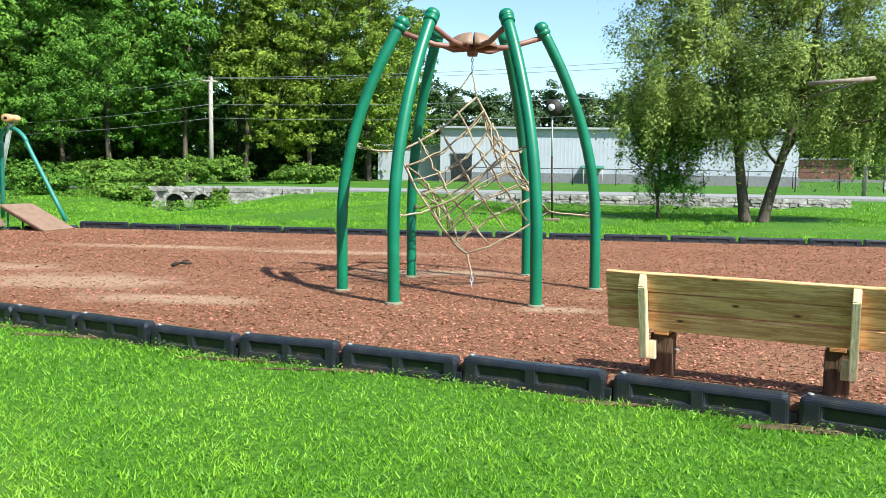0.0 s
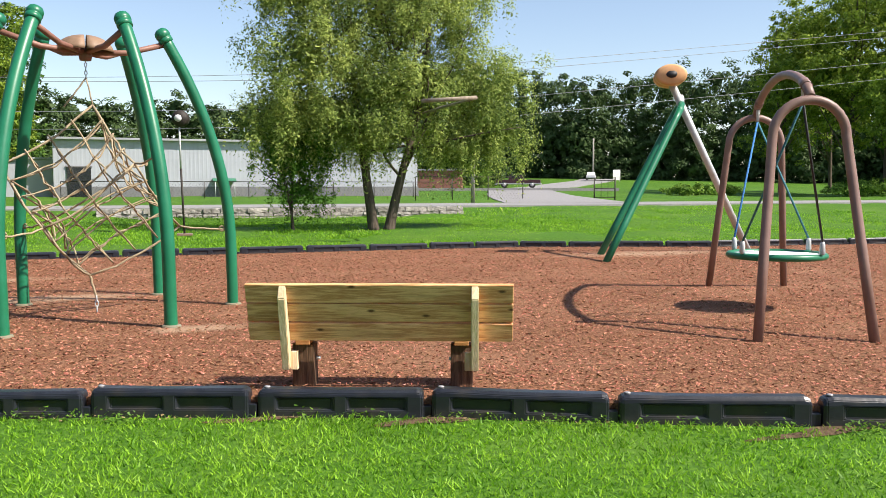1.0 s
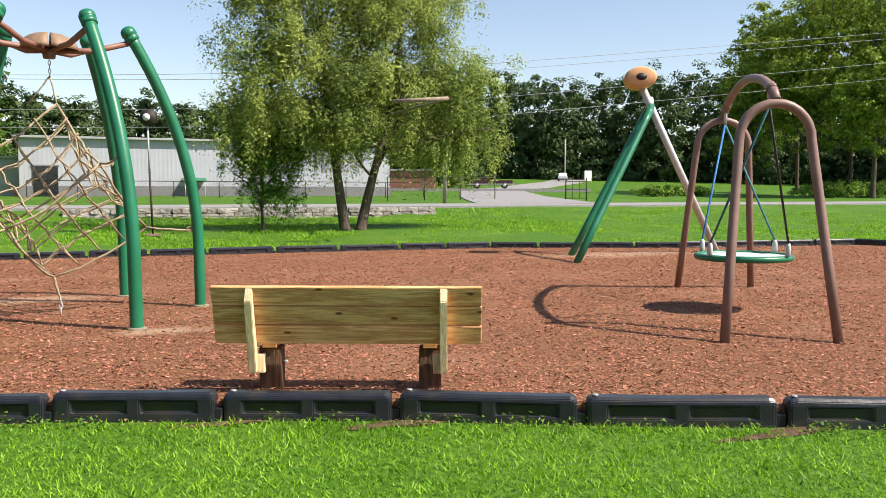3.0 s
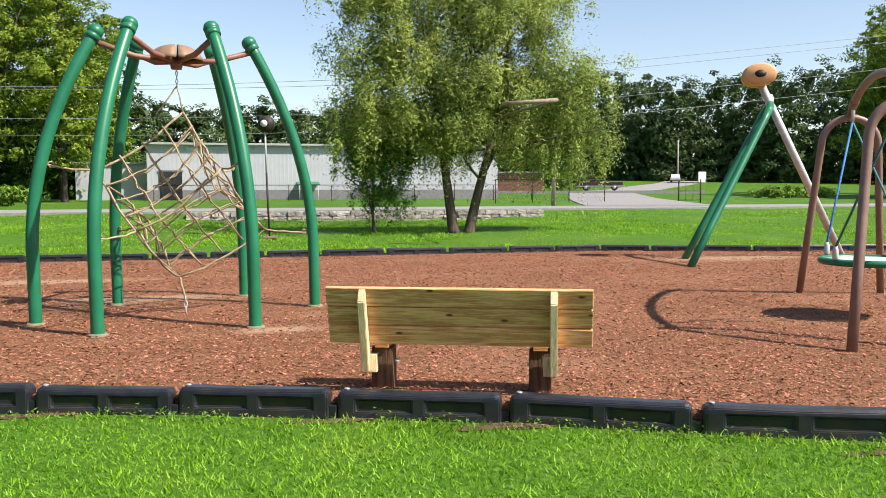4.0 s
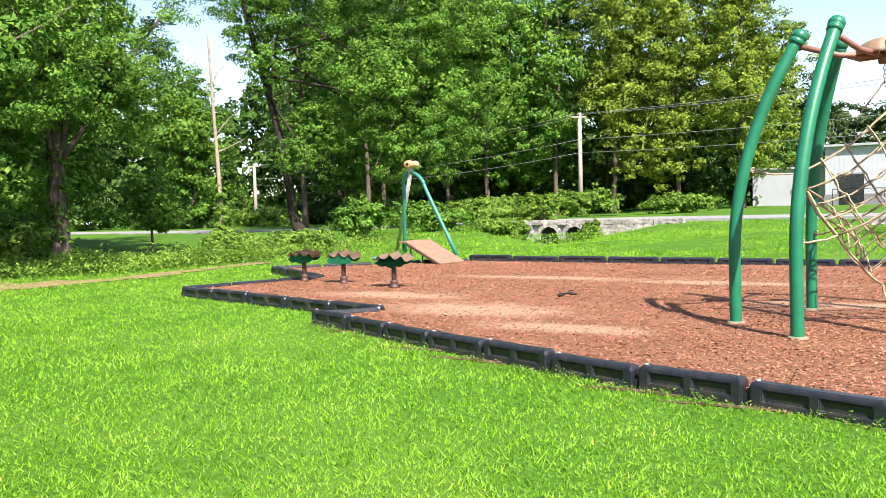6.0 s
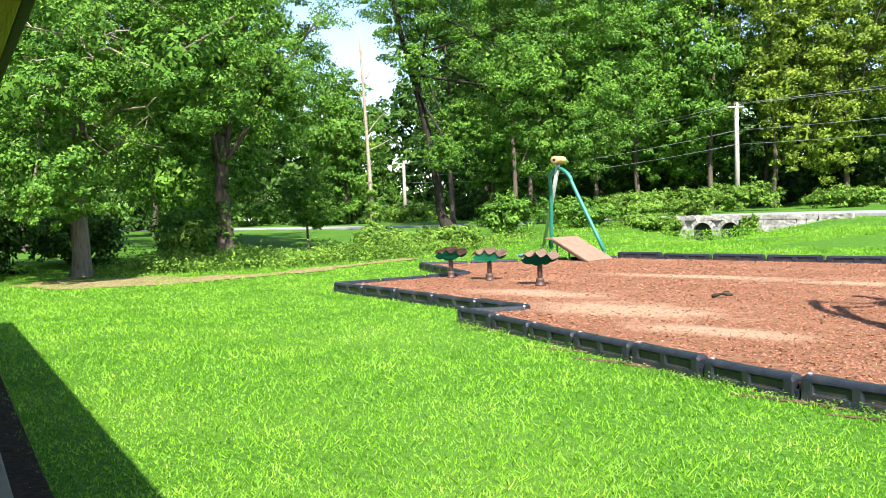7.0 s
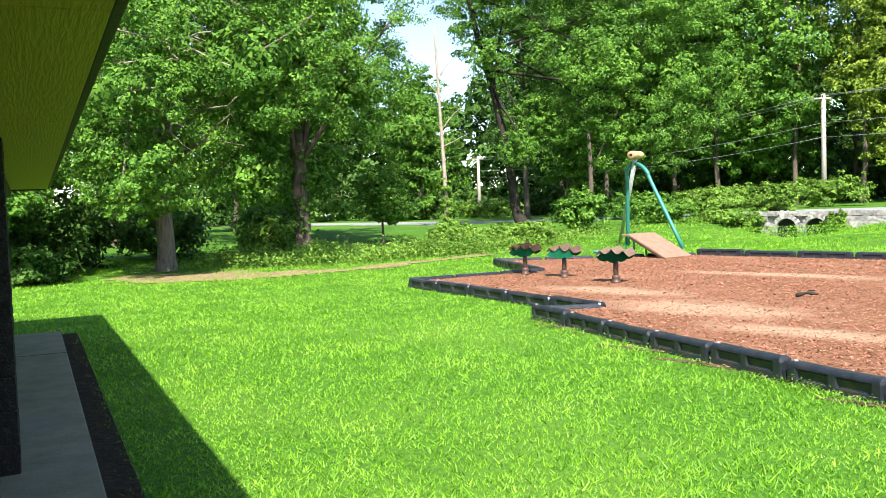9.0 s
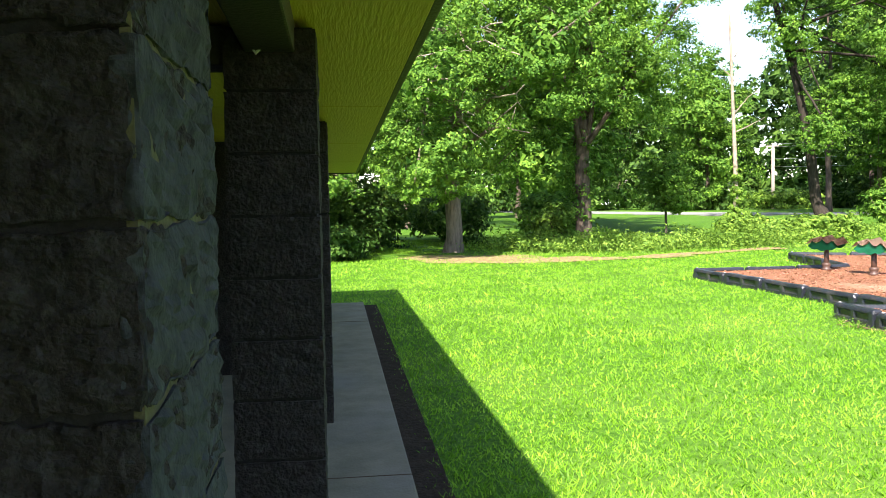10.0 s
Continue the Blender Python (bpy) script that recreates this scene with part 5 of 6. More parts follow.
tree(-20.9, 3.3, "low spreading bright green tree at the lawn's corner", 7.5, 0.16,
     [(0.2, 0.2, 3.0, 2.1, 1.9, 1.2), (1.2, 0.3, 2.0, 1.4, 1.3, 0.7), (-0.6, 0, 4.8, 2.2, 2.0, 1.5), (0.4, -1.6, 2.6, 1.5, 1.4, 1.0)], 34000, 0.06, 47, M_leaf_oak, M_bark, (0.2, 0.2), 9, 0.2, 0.0, 0.4, 0.3)
bm = bmesh.new()
dead = random.Random(9)
for i in range(12):
    z0 = dead.uniform(2.8, 7.4)
    a0 = Vector((0.1, 0.0, z0))
    e0 = a0 + Vector((dead.uniform(3.2, 4.8), dead.uniform(-3.4, 0.6), dead.uniform(-1.1, 0.9)))
    line = limb(bm, a0, e0, 0.045, 0.014, 80 + i, 0.5, 6, 5)
    for k in (3, 4, 5):
        limb(bm, line[k], line[k] + Vector((dead.uniform(-0.3, 0.6), dead.uniform(-0.6, 0.6), dead.uniform(-0.6, 0.6))), 0.016, 0.006, 200 + i * 3 + k, 0.4, 4, 4)
part("dead_branch", bm, M_barkpale, big_oak, "bare pale dead branches")
tree(-24.2, 15.1, "tall ivy-wrapped tree with dense light green crown", 15, 0.33,
     [(0.6, 0.5, 9.0, 3.5, 3.2, 4.0), (1.4, 1.5, 6.0, 2.6, 2.4, 2.0), (-1.2, -1.2, 7.0, 2.4, 2.4, 2.4), (0.3, 0.3, 12.5, 3.2, 3.0, 2.6), (0, 0, 2.4, 0.55, 0.55, 2.2), (-0.4, -1.6, 4.6, 1.8, 1.6, 1.3)],
     95000, 0.056, 42, M_leaf_oak, M_bark, (0.2, 0.3), 12, 0.18, 0.0, 0.45, 0.3, "ivy_tree")
tree(-25.5, 20.0, "small round-crowned young tree on the field's edge", 3.4, 0.07, [(0, 0, 2.2, 1.2, 1.1, 1.1), (0.3, 0.2, 1.4, 1.0, 0.9, 0.6)], 9000, 0.06, 43, M_leaf_oak, limbs=7, cluster=0.22, shell=0.3)
tree(-27.8, 31.7, "big spreading oak with a dark leaning trunk", 19, 0.30,
     [(3.5, 2.2, 8.2, 4.2, 4.0, 3.6), (-1.5, -1.0, 12.5, 3.6, 3.6, 3.0), (1.5, 1.2, 14.0, 4.5, 4.0, 3.6), (4.6, 3.4, 4.6, 3.4, 3.2, 2.4), (6.5, 4.6, 7.0, 3.2, 3.2, 3.2), (0.8, 0.6, 5.4, 1.9, 1.8, 1.5), (-0.6, -1.8, 8.6, 1.5, 1.4, 1.3), (0.9, -1.4, 4.0, 1.3, 1.2, 1.0), (6.0, 4.0, 11.5, 3.6, 3.4, 3.2)],
     120000, 0.072, 44, M_leaf_oak, M_barkdark, (-2.6, -2.0), 9, 0.16, 0.0, 0.5, 0.5, "oak_tree")


def snag():
    t = thing("dead_tree", "thin bare dead trunk with vine at its foot", "dead tree", (-26.5, 24.7, -0.02))
    bm = bmesh.new()
    tube(bm, smoothline([(0.0, 0, 0), (-0.05, 0, 2.5), (-0.12, -0.1, 5.5), (-0.25, -0.2, 9.6)], 5), [0.13 - 0.006 * i for i in range(16)], 9)
    for i, (h, dx, dz) in enumerate(((4.2, 1.2, 0.6), (5.0, 0.9, 1.0), (6.4, -0.8, 0.9), (7.4, 0.6, 0.8))):
        limb(bm, (-0.09, -0.05, h), (-0.09 + dx * 0.7, dx * 0.7, h + dz), 0.035, 0.008, i + 60, 0.3, segs=5)
    part("trunk", bm, M_barkpale, t)
    crown("vine", t, M_leaf_bush, [(0, 0, 1.6, 0.28, 0.28, 1.5), (0.1, 0, 0.5, 0.6, 0.6, 0.6)], 1500, 0.08, 61, 0.3)


snag()

# woods along the far side of the road and behind the field: (x, y, height, crown radius, leaf)
wood_rng = random.Random(77)
WOODS = []
for i in range(8):
    WOODS.append((-11.0 - i * 4.3, 59.0 - i * 0.9 + wood_rng.uniform(-1.5, 1.5), wood_rng.uniform(17, 21), wood_rng.uniform(4.0, 5.0), 0 if i > 2 else 1))
for i in range(8):
    WOODS.append((-12.5 - i * 5.2, 68 + wood_rng.uniform(-2, 2) - i * 0.5, wood_rng.uniform(21, 26), wood_rng.uniform(4.6, 5.6), 2))
for x, y, h in ((-36, 42, 17), (-35, 48, 20), (-55, 50, 13), (-63, 75, 15), (-76, 46, 16), (-60, 36, 13), (-50, 28, 14), (-42, 16, 15), (-36, 7, 15), (-30, 1, 14), (-44, 5, 18), (-54, 16, 17), (-70, 28, 18),
                (-80, 60, 17), (-57, 84, 20), (-43, 66, 22), (-50, 76, 22), (-33, 21, 12.5), (-30, -4, 13), (-38, -8, 15)):
    WOODS.append((x, y, h, wood_rng.uniform(3.6, 4.8), 2 if h > 14.5 else 0))
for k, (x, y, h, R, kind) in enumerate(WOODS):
    # kind 2 takes the leaf colour darkened for the wood's inner shade
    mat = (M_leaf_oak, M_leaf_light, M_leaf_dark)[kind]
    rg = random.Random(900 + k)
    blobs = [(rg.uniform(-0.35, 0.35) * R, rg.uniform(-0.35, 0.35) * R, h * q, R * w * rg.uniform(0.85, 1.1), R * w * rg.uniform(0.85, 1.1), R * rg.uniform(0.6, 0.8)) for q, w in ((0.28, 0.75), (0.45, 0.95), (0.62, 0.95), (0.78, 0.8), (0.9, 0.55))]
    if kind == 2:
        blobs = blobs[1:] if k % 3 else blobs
    lab = ("tall broad-leaved tree in the dense roadside wood", "tall yellow-green sunlit tree at the wood's edge", "tall tree deep in the wood, shade in its dark green")[kind]
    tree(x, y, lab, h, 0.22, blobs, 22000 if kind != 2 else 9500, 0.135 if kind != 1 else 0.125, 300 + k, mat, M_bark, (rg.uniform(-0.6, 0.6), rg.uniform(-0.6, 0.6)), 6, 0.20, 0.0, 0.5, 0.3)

# trees on the right beyond the road
for k, (x, y, h, R, ln) in enumerate(((60.5, 66.5, 19, 5.4, (-1, 0)), (62, 59, 22, 6.0, (0, 0)), (67, 60, 22, 5.5, (1, 0)), (60, 51, 19, 5.0, (0, 0)), (70, 52, 20, 6, (0, 0)), (72, 72, 24, 6, (0, 0)))):
    rg = random.Random(500 + k)
    blobs = [(rg.uniform(-0.4, 0.4) * R, rg.uniform(-0.4, 0.4) * R, h * q, R * w, R * w, R * 0.62) for q, w in ((0.36, 0.7), (0.52, 1.0), (0.68, 0.95), (0.84, 0.7))]
    t = tree(x, y, "tall yellow-green roadside tree with slender grey trunks", h, 0.24, blobs, 18000, 0.16, 520 + k, M_leaf_light, M_bark, ln, 8, 0.18, 0.0, 0.45, 0.3)


def far_wood(name, pts, label, seed, per, size, mat):
    """A distant stand: many ragged crowns in one mesh."""
    rng = np.random.default_rng(seed)
    V, F, base = [], [], 0
    for x, y, h, R in pts:
        z = ground_z(x, y)
        for q, w in ((0.12, 0.9), (0.35, 1.0), (0.6, 0.95), (0.85, 0.6)):
            C, N, S = clumps(rng, (x, y, z + h * q), (R * w, R * w, h * 0.2), per // 4, size, R * 0.15, 0.45, core=6)
            C[:, 2] = np.maximum(C[:, 2], z + 0.2)
            v, f = leaves(rng, C, N, S, 0.55, 0.4)
            V.append(v)
            F.append(f + base)
            base += len(v)
    o = raw(name, np.concatenate(V), np.concatenate(F), mat)
    tagged(o, label, "woods", kind="stuff")


fr = random.Random(3)
# Dark leaf fill behind the trunks, for the shade inside the wood.
pts = []
for i in range(46):
    a = math.radians(7 + i * 1.3)
    R = 80 + fr.uniform(-5, 6)
    pts.append((0.5 - R * math.sin(a), -2 + R * math.cos(a), fr.uniform(4.0, 6.5) if not 24 < i < 34 else 1.6, fr.uniform(2.2, 3.2)))
for i in range(24):
    a = math.radians(8 + i * 1.15)
    R = 72 + fr.uniform(-3, 3)
    pts.append((0.5 - R * math.sin(a), -2 + R * math.cos(a), fr.uniform(6, 10), fr.uniform(2.2, 3.0)))
far_wood("understory", pts, "leafy understory below the woods, shade in its dark colour", 9, 900, 0.20, M_leaf_dark)
pts = []
for i in range(52):
    a = math.radians(-14 - i * 1.05)
    R = 198 + fr.uniform(-10, 14) - i * 0.3
    pts.append((0.5 - R * math.sin(a), -2 + R * math.cos(a), fr.uniform(20, 26), fr.uniform(5, 7)))
low = []
for i in range(54):
    a = math.radians(-13 - i * 1.02)
    low.append((0.5 - 188 * math.sin(a), -2 + 188 * math.cos(a), fr.uniform(9, 13), fr.uniform(4, 5)))
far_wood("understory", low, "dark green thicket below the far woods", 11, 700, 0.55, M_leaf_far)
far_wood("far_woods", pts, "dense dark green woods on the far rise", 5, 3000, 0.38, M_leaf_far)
pts = []
for i in range(26):
    a = math.radians(10 - i * 1.3)
    R = 128 + fr.uniform(-8, 10)
    pts.append((0.5 - R * math.sin(a), -2 + R * math.cos(a), fr.uniform(9.5, 13.0), fr.uniform(3.5, 5)))
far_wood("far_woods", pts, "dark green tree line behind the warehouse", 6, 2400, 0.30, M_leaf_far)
pts = []
for i in range(60):
    a = math.radians(8 + i * 1.5)
    R = 108 + fr.uniform(-8, 14)
    pts.append((0.5 - R * math.sin(a), -2 + R * math.cos(a), fr.uniform(11, 15) if 26 < i < 31 else fr.uniform(14, 22), fr.uniform(4.5, 6)))
far_wood("far_woods", pts, "deep woods beyond the field, shade in their dark colour", 7, 1500, 0.42, M_leaf_dark)
pts = []
for i in range(60):
    a = math.radians(100 + i * 3.1)
    R = 120 + fr.uniform(-10, 20)
    pts.append((0.5 - R * math.sin(a), -2 + R * math.cos(a), fr.uniform(14, 20), fr.uniform(5, 7)))
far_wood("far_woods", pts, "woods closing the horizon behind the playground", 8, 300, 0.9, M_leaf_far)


def bush(x, y, rx, ry, h, n, size, seed, mat, label):
    z = ground_z(x, y)
    t = thing("bush", label, "bush", (x, y, z))
    bm = bmesh.new()
    rg = random.Random(seed)
    for i in range(6):
        limb(bm, (rg.uniform(-0.1, 0.1), rg.uniform(-0.1, 0.1), -0.05), (rg.uniform(-0.7, 0.7) * rx, rg.uniform(-0.7, 0.7) * ry, h * rg.uniform(0.5, 0.95)), 0.02, 0.006, seed + i, 0.2, 4, 5)
    part("stems", bm, M_bark, t)
    crown("foliage", t, mat, [(0, 0, h * 0.45, rx, ry, h * 0.5), (rx * 0.3, 0, h * 0.65, rx * 0.6, ry * 0.6, h * 0.38), (-rx * 0.4, 0, h * 0.6, rx * 0.5, ry * 0.5, h * 0.35)], int(n * 1.7), size * 0.75, seed, 0.3, 0.0, 0.2)


BUSHES = [(-15.7, 31.9, 0.8, 0.5, 0.8, 1500, 0.09, M_leaf_bush, "leafy green bush at the culvert's side"),
          # These stand in the oak's shade, which their leaf colour already holds.
          (-24.0, 7.3, 1.7, 1.5, 2.1, 2600, 0.11, M_leaf_dark, "undergrowth behind the oak, shade in its dark colour"), (-25.2, 10.4, 1.9, 1.5, 2.0, 2600, 0.11, M_leaf_dark, "undergrowth behind the oak, shade in its dark colour"),
          (-26.0, 4.6, 2.0, 1.7, 2.6, 2600, 0.12, M_leaf_dark, "undergrowth behind the oak, shade in its dark colour"),
          (-20.2, 4.6, 1.2, 1.1, 0.9, 2400, 0.09, M_leaf_dark, "undergrowth at the lawn's edge, shade in its dark colour"), (-21.6, 2.4, 1.8, 1.5, 1.9, 3000, 0.10, M_leaf_dark, "undergrowth at the lawn's edge, shade in its dark colour"),
          (-19.6, 25.3, 1.3, 1.0, 1.7, 2600, 0.10, M_leaf_oak, "dark leafy bush under the oak"), (-20.4, 19.4, 1.9, 1.0, 0.75, 2600, 0.09, M_leaf_bush, "bright green weedy bush at the verge"),
          (-18.6, 20.6, 1.5, 0.9, 0.8, 2000, 0.09, M_leaf_bush, "bright green weedy bush at the verge"), (-15.9, 35.2, 1.5, 0.9, 1.5, 2200, 0.11, M_leaf_bush, "bright green bush beside the culvert"),
          (-12.2, 32.2, 0.5, 0.45, 1.2, 1100, 0.09, M_leaf_bush, "leafy green bush growing before the culvert"), (-18.8, 34.4, 2.0, 1.1, 1.3, 2400, 0.11, M_leaf_bush, "bright green bush by the creek"),
          (-22.4, 34.0, 2.0, 1.2, 1.4, 2200, 0.11, M_leaf_oak, "leafy green bush by the creek"), (-16.6, 31.2, 1.2, 0.8, 0.6, 2000, 0.09, M_leaf_bush, "low weedy bush on the creek bank"),
          (-18.6, 29.8, 1.8, 1.0, 1.0, 2400, 0.09, M_leaf_oak, "low weedy bush on the creek bank"), (-24.0, 46.0, 3.2, 1.2, 1.7, 2600, 0.13, M_leaf_bush, "bright sunlit roadside bush"),
          (-17.8, 46.5, 2.6, 1.2, 1.9, 2400, 0.13, M_leaf_bush, "bright sunlit roadside bush"), (-12.4, 47.5, 2.4, 1.2, 1.2, 2000, 0.13, M_leaf_bush, "bright sunlit roadside bush"),
          (-22.6, 5.6, 1.6, 1.6, 2.0, 3400, 0.10, M_leaf_dark, "leafy bush at the lawn's corner"), (-27.4, 11.2, 2.6, 1.6, 2.4, 2600, 0.12, M_leaf_dark, "dark leafy undergrowth below trees"),
          (-27.5, 15.6, 2.0, 1.5, 1.8, 2400, 0.12, M_leaf_oak, "leafy green undergrowth below trees"), (-23.0, 13.2, 1.0, 0.8, 1.3, 1400, 0.10, M_leaf_bush, "leafy green undergrowth below trees"),
          (-29, 40, 3.0, 1.4, 1.6, 2400, 0.13, M_leaf_oak, "leafy green roadside bush"), (-48, 51, 4.0, 1.5, 1.5, 2400, 0.16, M_leaf_bush, "leafy green bush across the field"),
          (56, 52, 4.0, 1.5, 1.4, 2600, 0.15, M_leaf_bush, "leafy green weeds below the trees"), (64, 54, 4.0, 1.5, 1.5, 2600, 0.15, M_leaf_bush, "leafy green weeds below the trees"),
          (46, 60, 4.5, 1.5, 1.0, 2600, 0.15, M_leaf_bush, "tall green weeds in the far field"), (38.5, 92.5, 2.0, 1.5, 2.6, 1600, 0.16, M_leaf_bush, "green bush beside the parking lot")]
for i, b in enumerate(BUSHES):
    bush(b[0], b[1], b[2], b[3], b[4], b[5], b[6], 700 + i * 11, b[7], b[8])


# ---- ground cover ----
def in_poly(px, py, poly):
    c = np.zeros(len(px), bool)
    j = len(poly) - 1
    for i in range(len(poly)):
        (xi, yi), (xj, yj) = poly[i], poly[j]
        hit = ((yi > py) != (yj > py)) & (px < (xj - xi) * (py - yi) / (yj - yi + 1e-12) + xi)
        c ^= hit
        j = i
    return c


def scatter(rng, n, r0, r1, a0, a1, power):
    u = rng.uniform(0, 1, n)
    r = (r0 ** power + u * (r1 ** power - r0 ** power)) ** (1 / power)
    a = np.radians(rng.uniform(a0, a1, n))
    return 0.4 - r * np.sin(a), -2.2 + r * np.cos(a), r


def field(x, y, scale, seed):
    """Smooth random values between 0 and 1 over the plan, scale lumps to a metre."""
    g = np.random.default_rng(seed).uniform(0, 1, (512, 512))
    u, v = (x + 100) * scale, (y + 100) * scale
    i, j = np.floor(u).astype(int), np.floor(v).astype(int)
    a, b = u - i, v - j
    a, b = a * a * (3 - 2 * a), b * b * (3 - 2 * b)
    at = lambda p, q: g[p % 512, q % 512]
    return (at(i, j) * (1 - a) + at(i + 1, j) * a) * (1 - b) + (at(i, j + 1) * (1 - a) + at(i + 1, j + 1) * a) * b


def grass():
    rng = np.random.default_rng(17)
    x, y, r = scatter(rng, 760000, 1.6, 32, -54, 112, 0.75)
    keep = ~in_poly(x, y, BED) & (((x * 0.319 + y * 0.948) > rng.uniform(-1.66, -1.48, len(x))) | (0.319 * y - 0.948 * x > 11.0))
    nx, ny = np.array([p[0] for p in NEAR]), np.array([p[1] for p in NEAR])
    gap = np.interp(x, nx, ny) - y
    keep &= ~((gap > -0.05) & (gap < 0.13 + 0.10 * np.sin(x * 2.3) * np.sin(x * 0.9 + 1)) & (x > -6.8) & (rng.uniform(0, 1, len(x)) < 0.6))
    for cx, cy, rx, ry in BARE:
        keep &= ((x - cx) / rx) ** 2 + ((y - cy) / ry) ** 2 > rng.uniform(0.0, 1.15, len(x)) ** 1.5
    keep &= (y < 15.5) | (rng.uniform(0, 1, len(x)) < 0.5)
    x, y, r = x[keep], y[keep], r[keep]
    patch = field(x, y, 0.9, 1) - 0.5
    tuft = field(x, y, 15.0, 2)
    n = len(x)
    z = np.interp(y, [16.6, 20, 33.6], [0, 0.1, 0.72]) * np.interp(x, [-60, -36, -14], [0.3, 0.45, 1.0])
    h = rng.uniform(0.013, 0.035, n) * (1 + 0.5 * patch) * (0.4 + 1.2 * tuft) * (1 + r * 0.02)
    w = (0.0040 + 0.0004 * r) * rng.uniform(0.7, 1.3, n)
    a = rng.uniform(0, math.tau, n)
    lean = rng.normal(0, 0.75, (n, 2)) * h[:, None]
    v = np.empty((n, 3, 3))
    v[:, 0] = np.stack([x - np.cos(a) * w, y - np.sin(a) * w, z - 0.004], 1)
    v[:, 1] = np.stack([x + np.cos(a) * w, y + np.sin(a) * w, z - 0.004], 1)
    v[:, 2] = np.stack([x + lean[:, 0], y + lean[:, 1], z + h], 1)
    o = raw("grass", v.reshape(-1, 3), np.arange(3 * n).reshape(-1, 3), M_blade)
    tagged(o, "short bright green mown grass blades", "grass", kind="stuff")


def bank_grass():
    """Longer, coarser blades on the bank beyond the playground."""
    rng = np.random.default_rng(19)
    x, y, r = scatter(rng, 120000, 17, 44, -54, 32, 1.0)
    keep = ~in_poly(x, y, BED) & (y > 14) & (y < 33.4)
    x, y, r = x[keep], y[keep], r[keep]
    n = len(x)
    z = np.array([ground_z(a, b) for a, b in zip(x, y)])
    h = rng.uniform(0.03, 0.07, n)
    w = rng.uniform(0.012, 0.024, n)
    a = rng.uniform(0, math.tau, n)
    lean = rng.normal(0, 0.6, (n, 2)) * h[:, None]
    v = np.empty((n, 3, 3))
    v[:, 0] = np.stack([x - np.cos(a) * w, y - np.sin(a) * w, z - 0.03], 1)
    v[:, 1] = np.stack([x + np.cos(a) * w, y + np.sin(a) * w, z - 0.03], 1)
    v[:, 2] = np.stack([x + lean[:, 0], y + lean[:, 1], z + h], 1)
    o = raw("bank_grass", v.reshape(-1, 3), np.arange(3 * n).reshape(-1, 3), M_blade)
    tagged(o, "bright green grass on the bank below the road", "grass", kind="stuff")


def chips():
    rng = np.random.default_rng(23)
    x, y, r = scatter(rng, 260000, 5.2, 24, -54, 60, 1.0)
    keep = in_poly(x, y, [(p[0], p[1]) for p in BED])
    for sx, sy, rx, ry in SPOTS:
        q = ((x - sx) / rx) ** 2 + ((y - sy) / ry) ** 2
        keep &= rng.uniform(0, 1, len(x)) > 0.62 * np.exp(-q * 0.9)
    x, y, r = x[keep], y[keep], r[keep]
    n = len(x)
    C = np.stack([x, y, MULCH_Z + rng.uniform(0.002, 0.016, n)], 1)
    nn = rng.normal(0, 0.33, (n, 3)) + np.array([0, 0, 1.0])
    nn /= np.linalg.norm(nn, axis=1)[:, None]
    a = rng.uniform(0, math.tau, n)
    u = np.stack([np.cos(a), np.sin(a), np.zeros(n)], 1)
    u -= nn * (u * nn).sum(1)[:, None]
    w = np.cross(nn, u)
    L = (rng.uniform(0.005, 0.017, n) * (1 + 0.024 * r))[:, None]
    W = L * rng.uniform(0.22, 0.5, n)[:, None]
    v = np.stack([C - u * L - w * W, C + u * L - w * W, C + u * L + w * W * 0.7, C - u * L + w * W], 1)
    o = raw("mulch_chips", v.reshape(-1, 3), np.arange(4 * n).reshape(-1, 4), M_chip)
    tagged(o, "loose reddish brown wood chips over the play surface", "mulch", kind="stuff")


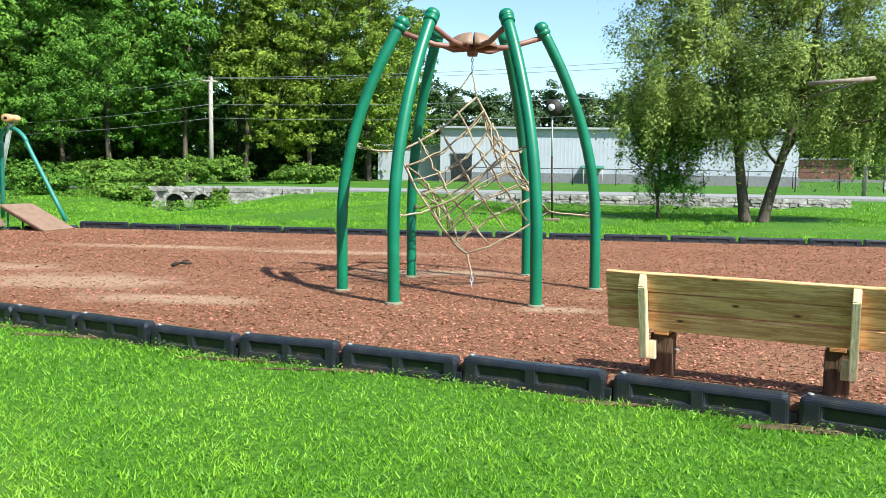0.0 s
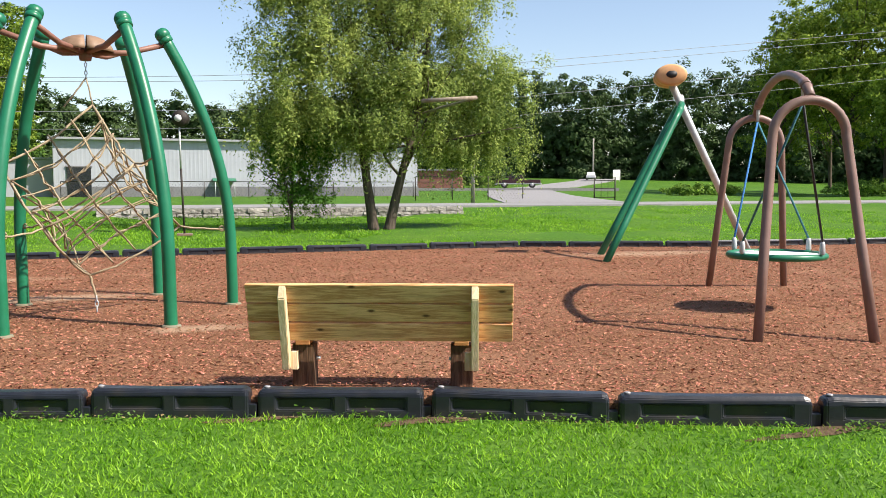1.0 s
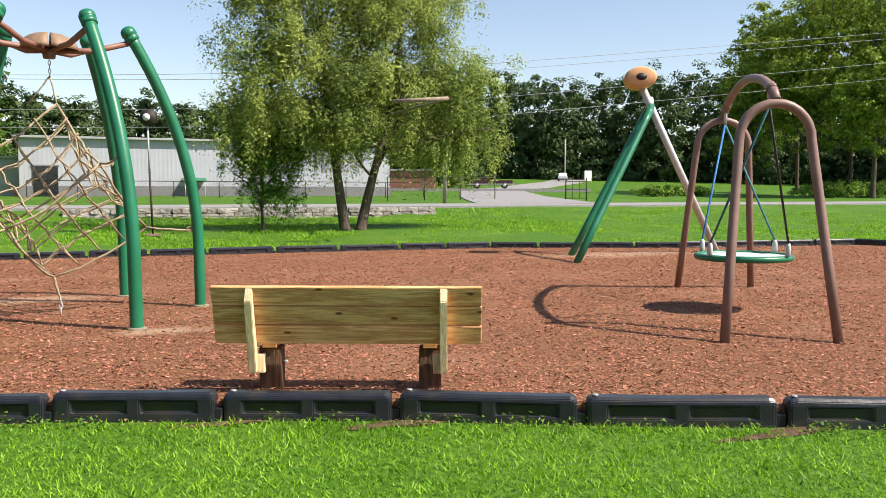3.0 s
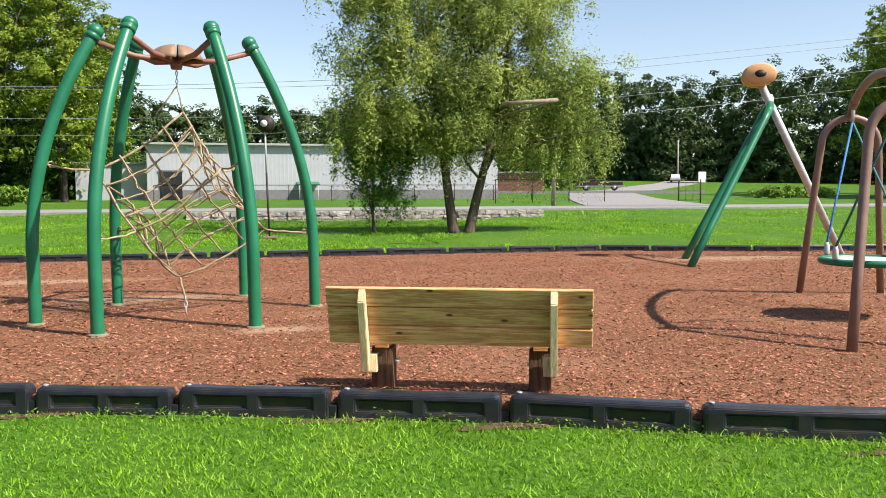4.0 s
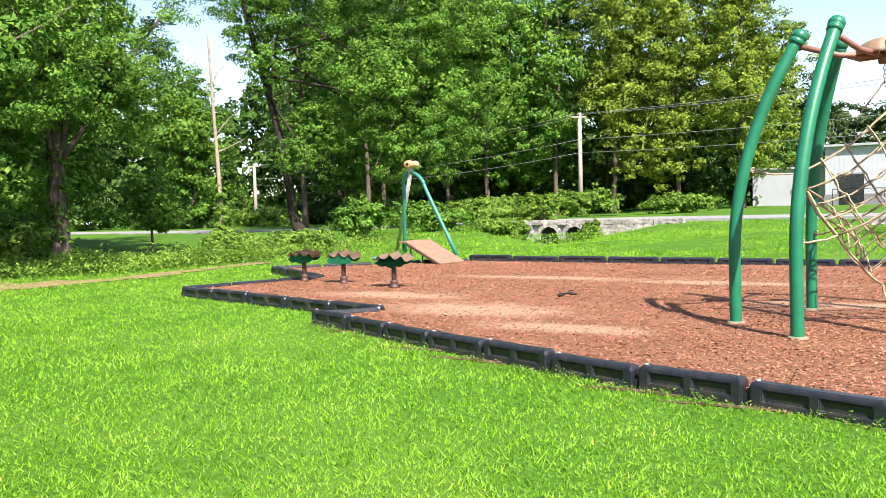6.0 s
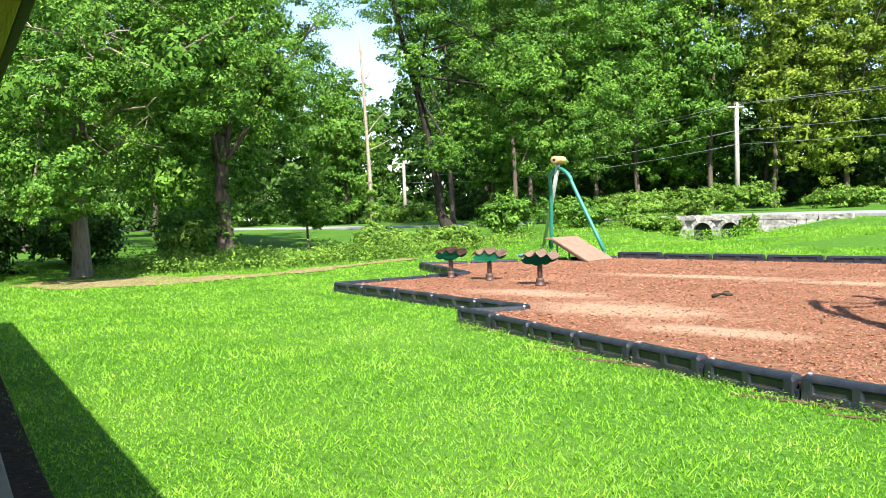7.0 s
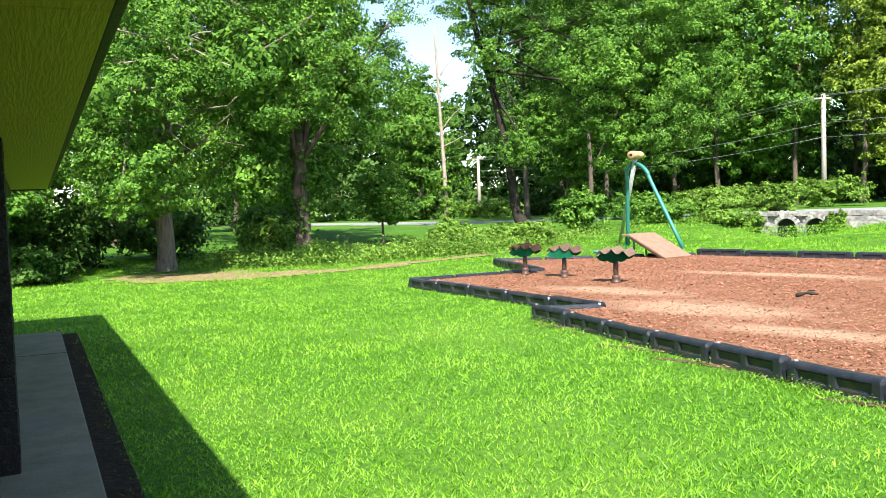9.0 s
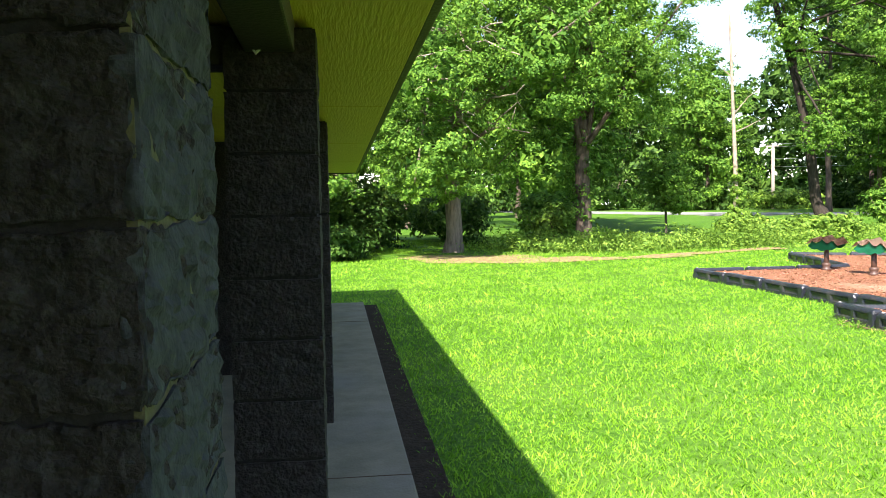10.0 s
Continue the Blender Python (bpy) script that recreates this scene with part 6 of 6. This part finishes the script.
def edge_weeds():
    """Low weeds and dead leaves along the foot of the timbers."""
    rng = np.random.default_rng(29)
    C = []
    for (x0, y0), (x1, y1) in zip(NEAR, NEAR[1:]):
        L = math.hypot(x1 - x0, y1 - y0)
        nx, ny = (y1 - y0) / L, -(x1 - x0) / L
        for k in range(int(rng.integers(3, 8) * (1.6 if x0 > 1.5 else 1))):
            q, d = rng.uniform(0, 1), rng.uniform(0.10, 0.26)
            c = np.array([x0 + (x1 - x0) * q + nx * d, y0 + (y1 - y0) * q + ny * d, 0.02])
            C.append(c + rng.normal(0, 1, (26, 3)) * np.array([0.055, 0.035, 0.022]) + np.array([0, 0, 0.02]))
    C = np.concatenate(C)
    C[:, 2] = np.maximum(C[:, 2], 0.005)
    v, f = leaves(rng, C, np.tile([0, 0, 1.0], (len(C), 1)), 0.015)
    o = raw("weeds", v, f, M_weed)
    tagged(o, "small leafy weeds along the foot of the border", "weeds", kind="stuff")
    C = []
    for (x0, y0), (x1, y1) in zip(NEAR, NEAR[1:]):
        L = math.hypot(x1 - x0, y1 - y0)
        nx, ny = (y1 - y0) / L, -(x1 - x0) / L
        n = 26
        q, d = rng.uniform(0, 1, n), rng.uniform(0.08, 0.2, n)
        C.append(np.stack([x0 + (x1 - x0) * q + nx * d, y0 + (y1 - y0) * q + ny * d, np.full(n, 0.02)], 1))
    C = np.concatenate(C)
    v, f = leaves(rng, C, np.tile([0, 0, 1.0], (len(C), 1)), 0.016, 0.6, 0.4)
    o = raw("dry_leaves", v, f, M_litter)
    tagged(o, "dry brown fallen leaves and chips along the border", "fallen leaves", kind="stuff")


def verge_weeds():
    """The unmown strip between lawn and trees."""
    rng = np.random.default_rng(31)
    n = 30000
    q = rng.uniform(0, 1, n)
    line = np.array([(-21.0, 10.2), (-19.4, 12.0), (-18.8, 15.0), (-18.2, 18.2), (-18.6, 22.0), (-18.8, 27.0), (-17.0, 30.5)])
    s = np.linspace(0, 1, len(line))
    x = np.interp(q, s, line[:, 0]) + rng.normal(0, 0.9, n)
    y = np.interp(q, s, line[:, 1]) + rng.normal(0, 0.9, n)
    bump = np.array([noise.noise(Vector((a * 0.8, b * 0.8, 3))) for a, b in zip(x, y)])
    z = rng.uniform(0, 1, n) * (0.42 + 0.5 * bump)
    keep = ~in_poly(x, y, BED)
    C = np.stack([x, y, np.maximum(z, 0.02)], 1)[keep]
    v, f = leaves(rng, C, np.tile([0, 0, 1.0], (len(C), 1)), 0.055, 0.45, 0.9)
    o = raw("verge_weeds", v, f, M_leaf_bush)
    tagged(o, "unmown bright green weeds between lawn and trees", "weeds", kind="stuff")


for k, (x, y) in enumerate(NEAR[1:17]):
    if k % 3 != 1:
        worn_patch("dirt_patch", x - 0.05, y - 0.13, 0.30 + 0.08 * (k % 4), 0.055 + 0.02 * (k % 2), 0.006, M_dirt, "bare brown dirt at a joint of the border", 30 + k)
grass()
bank_grass()
chips()
edge_weeds()
verge_weeds()
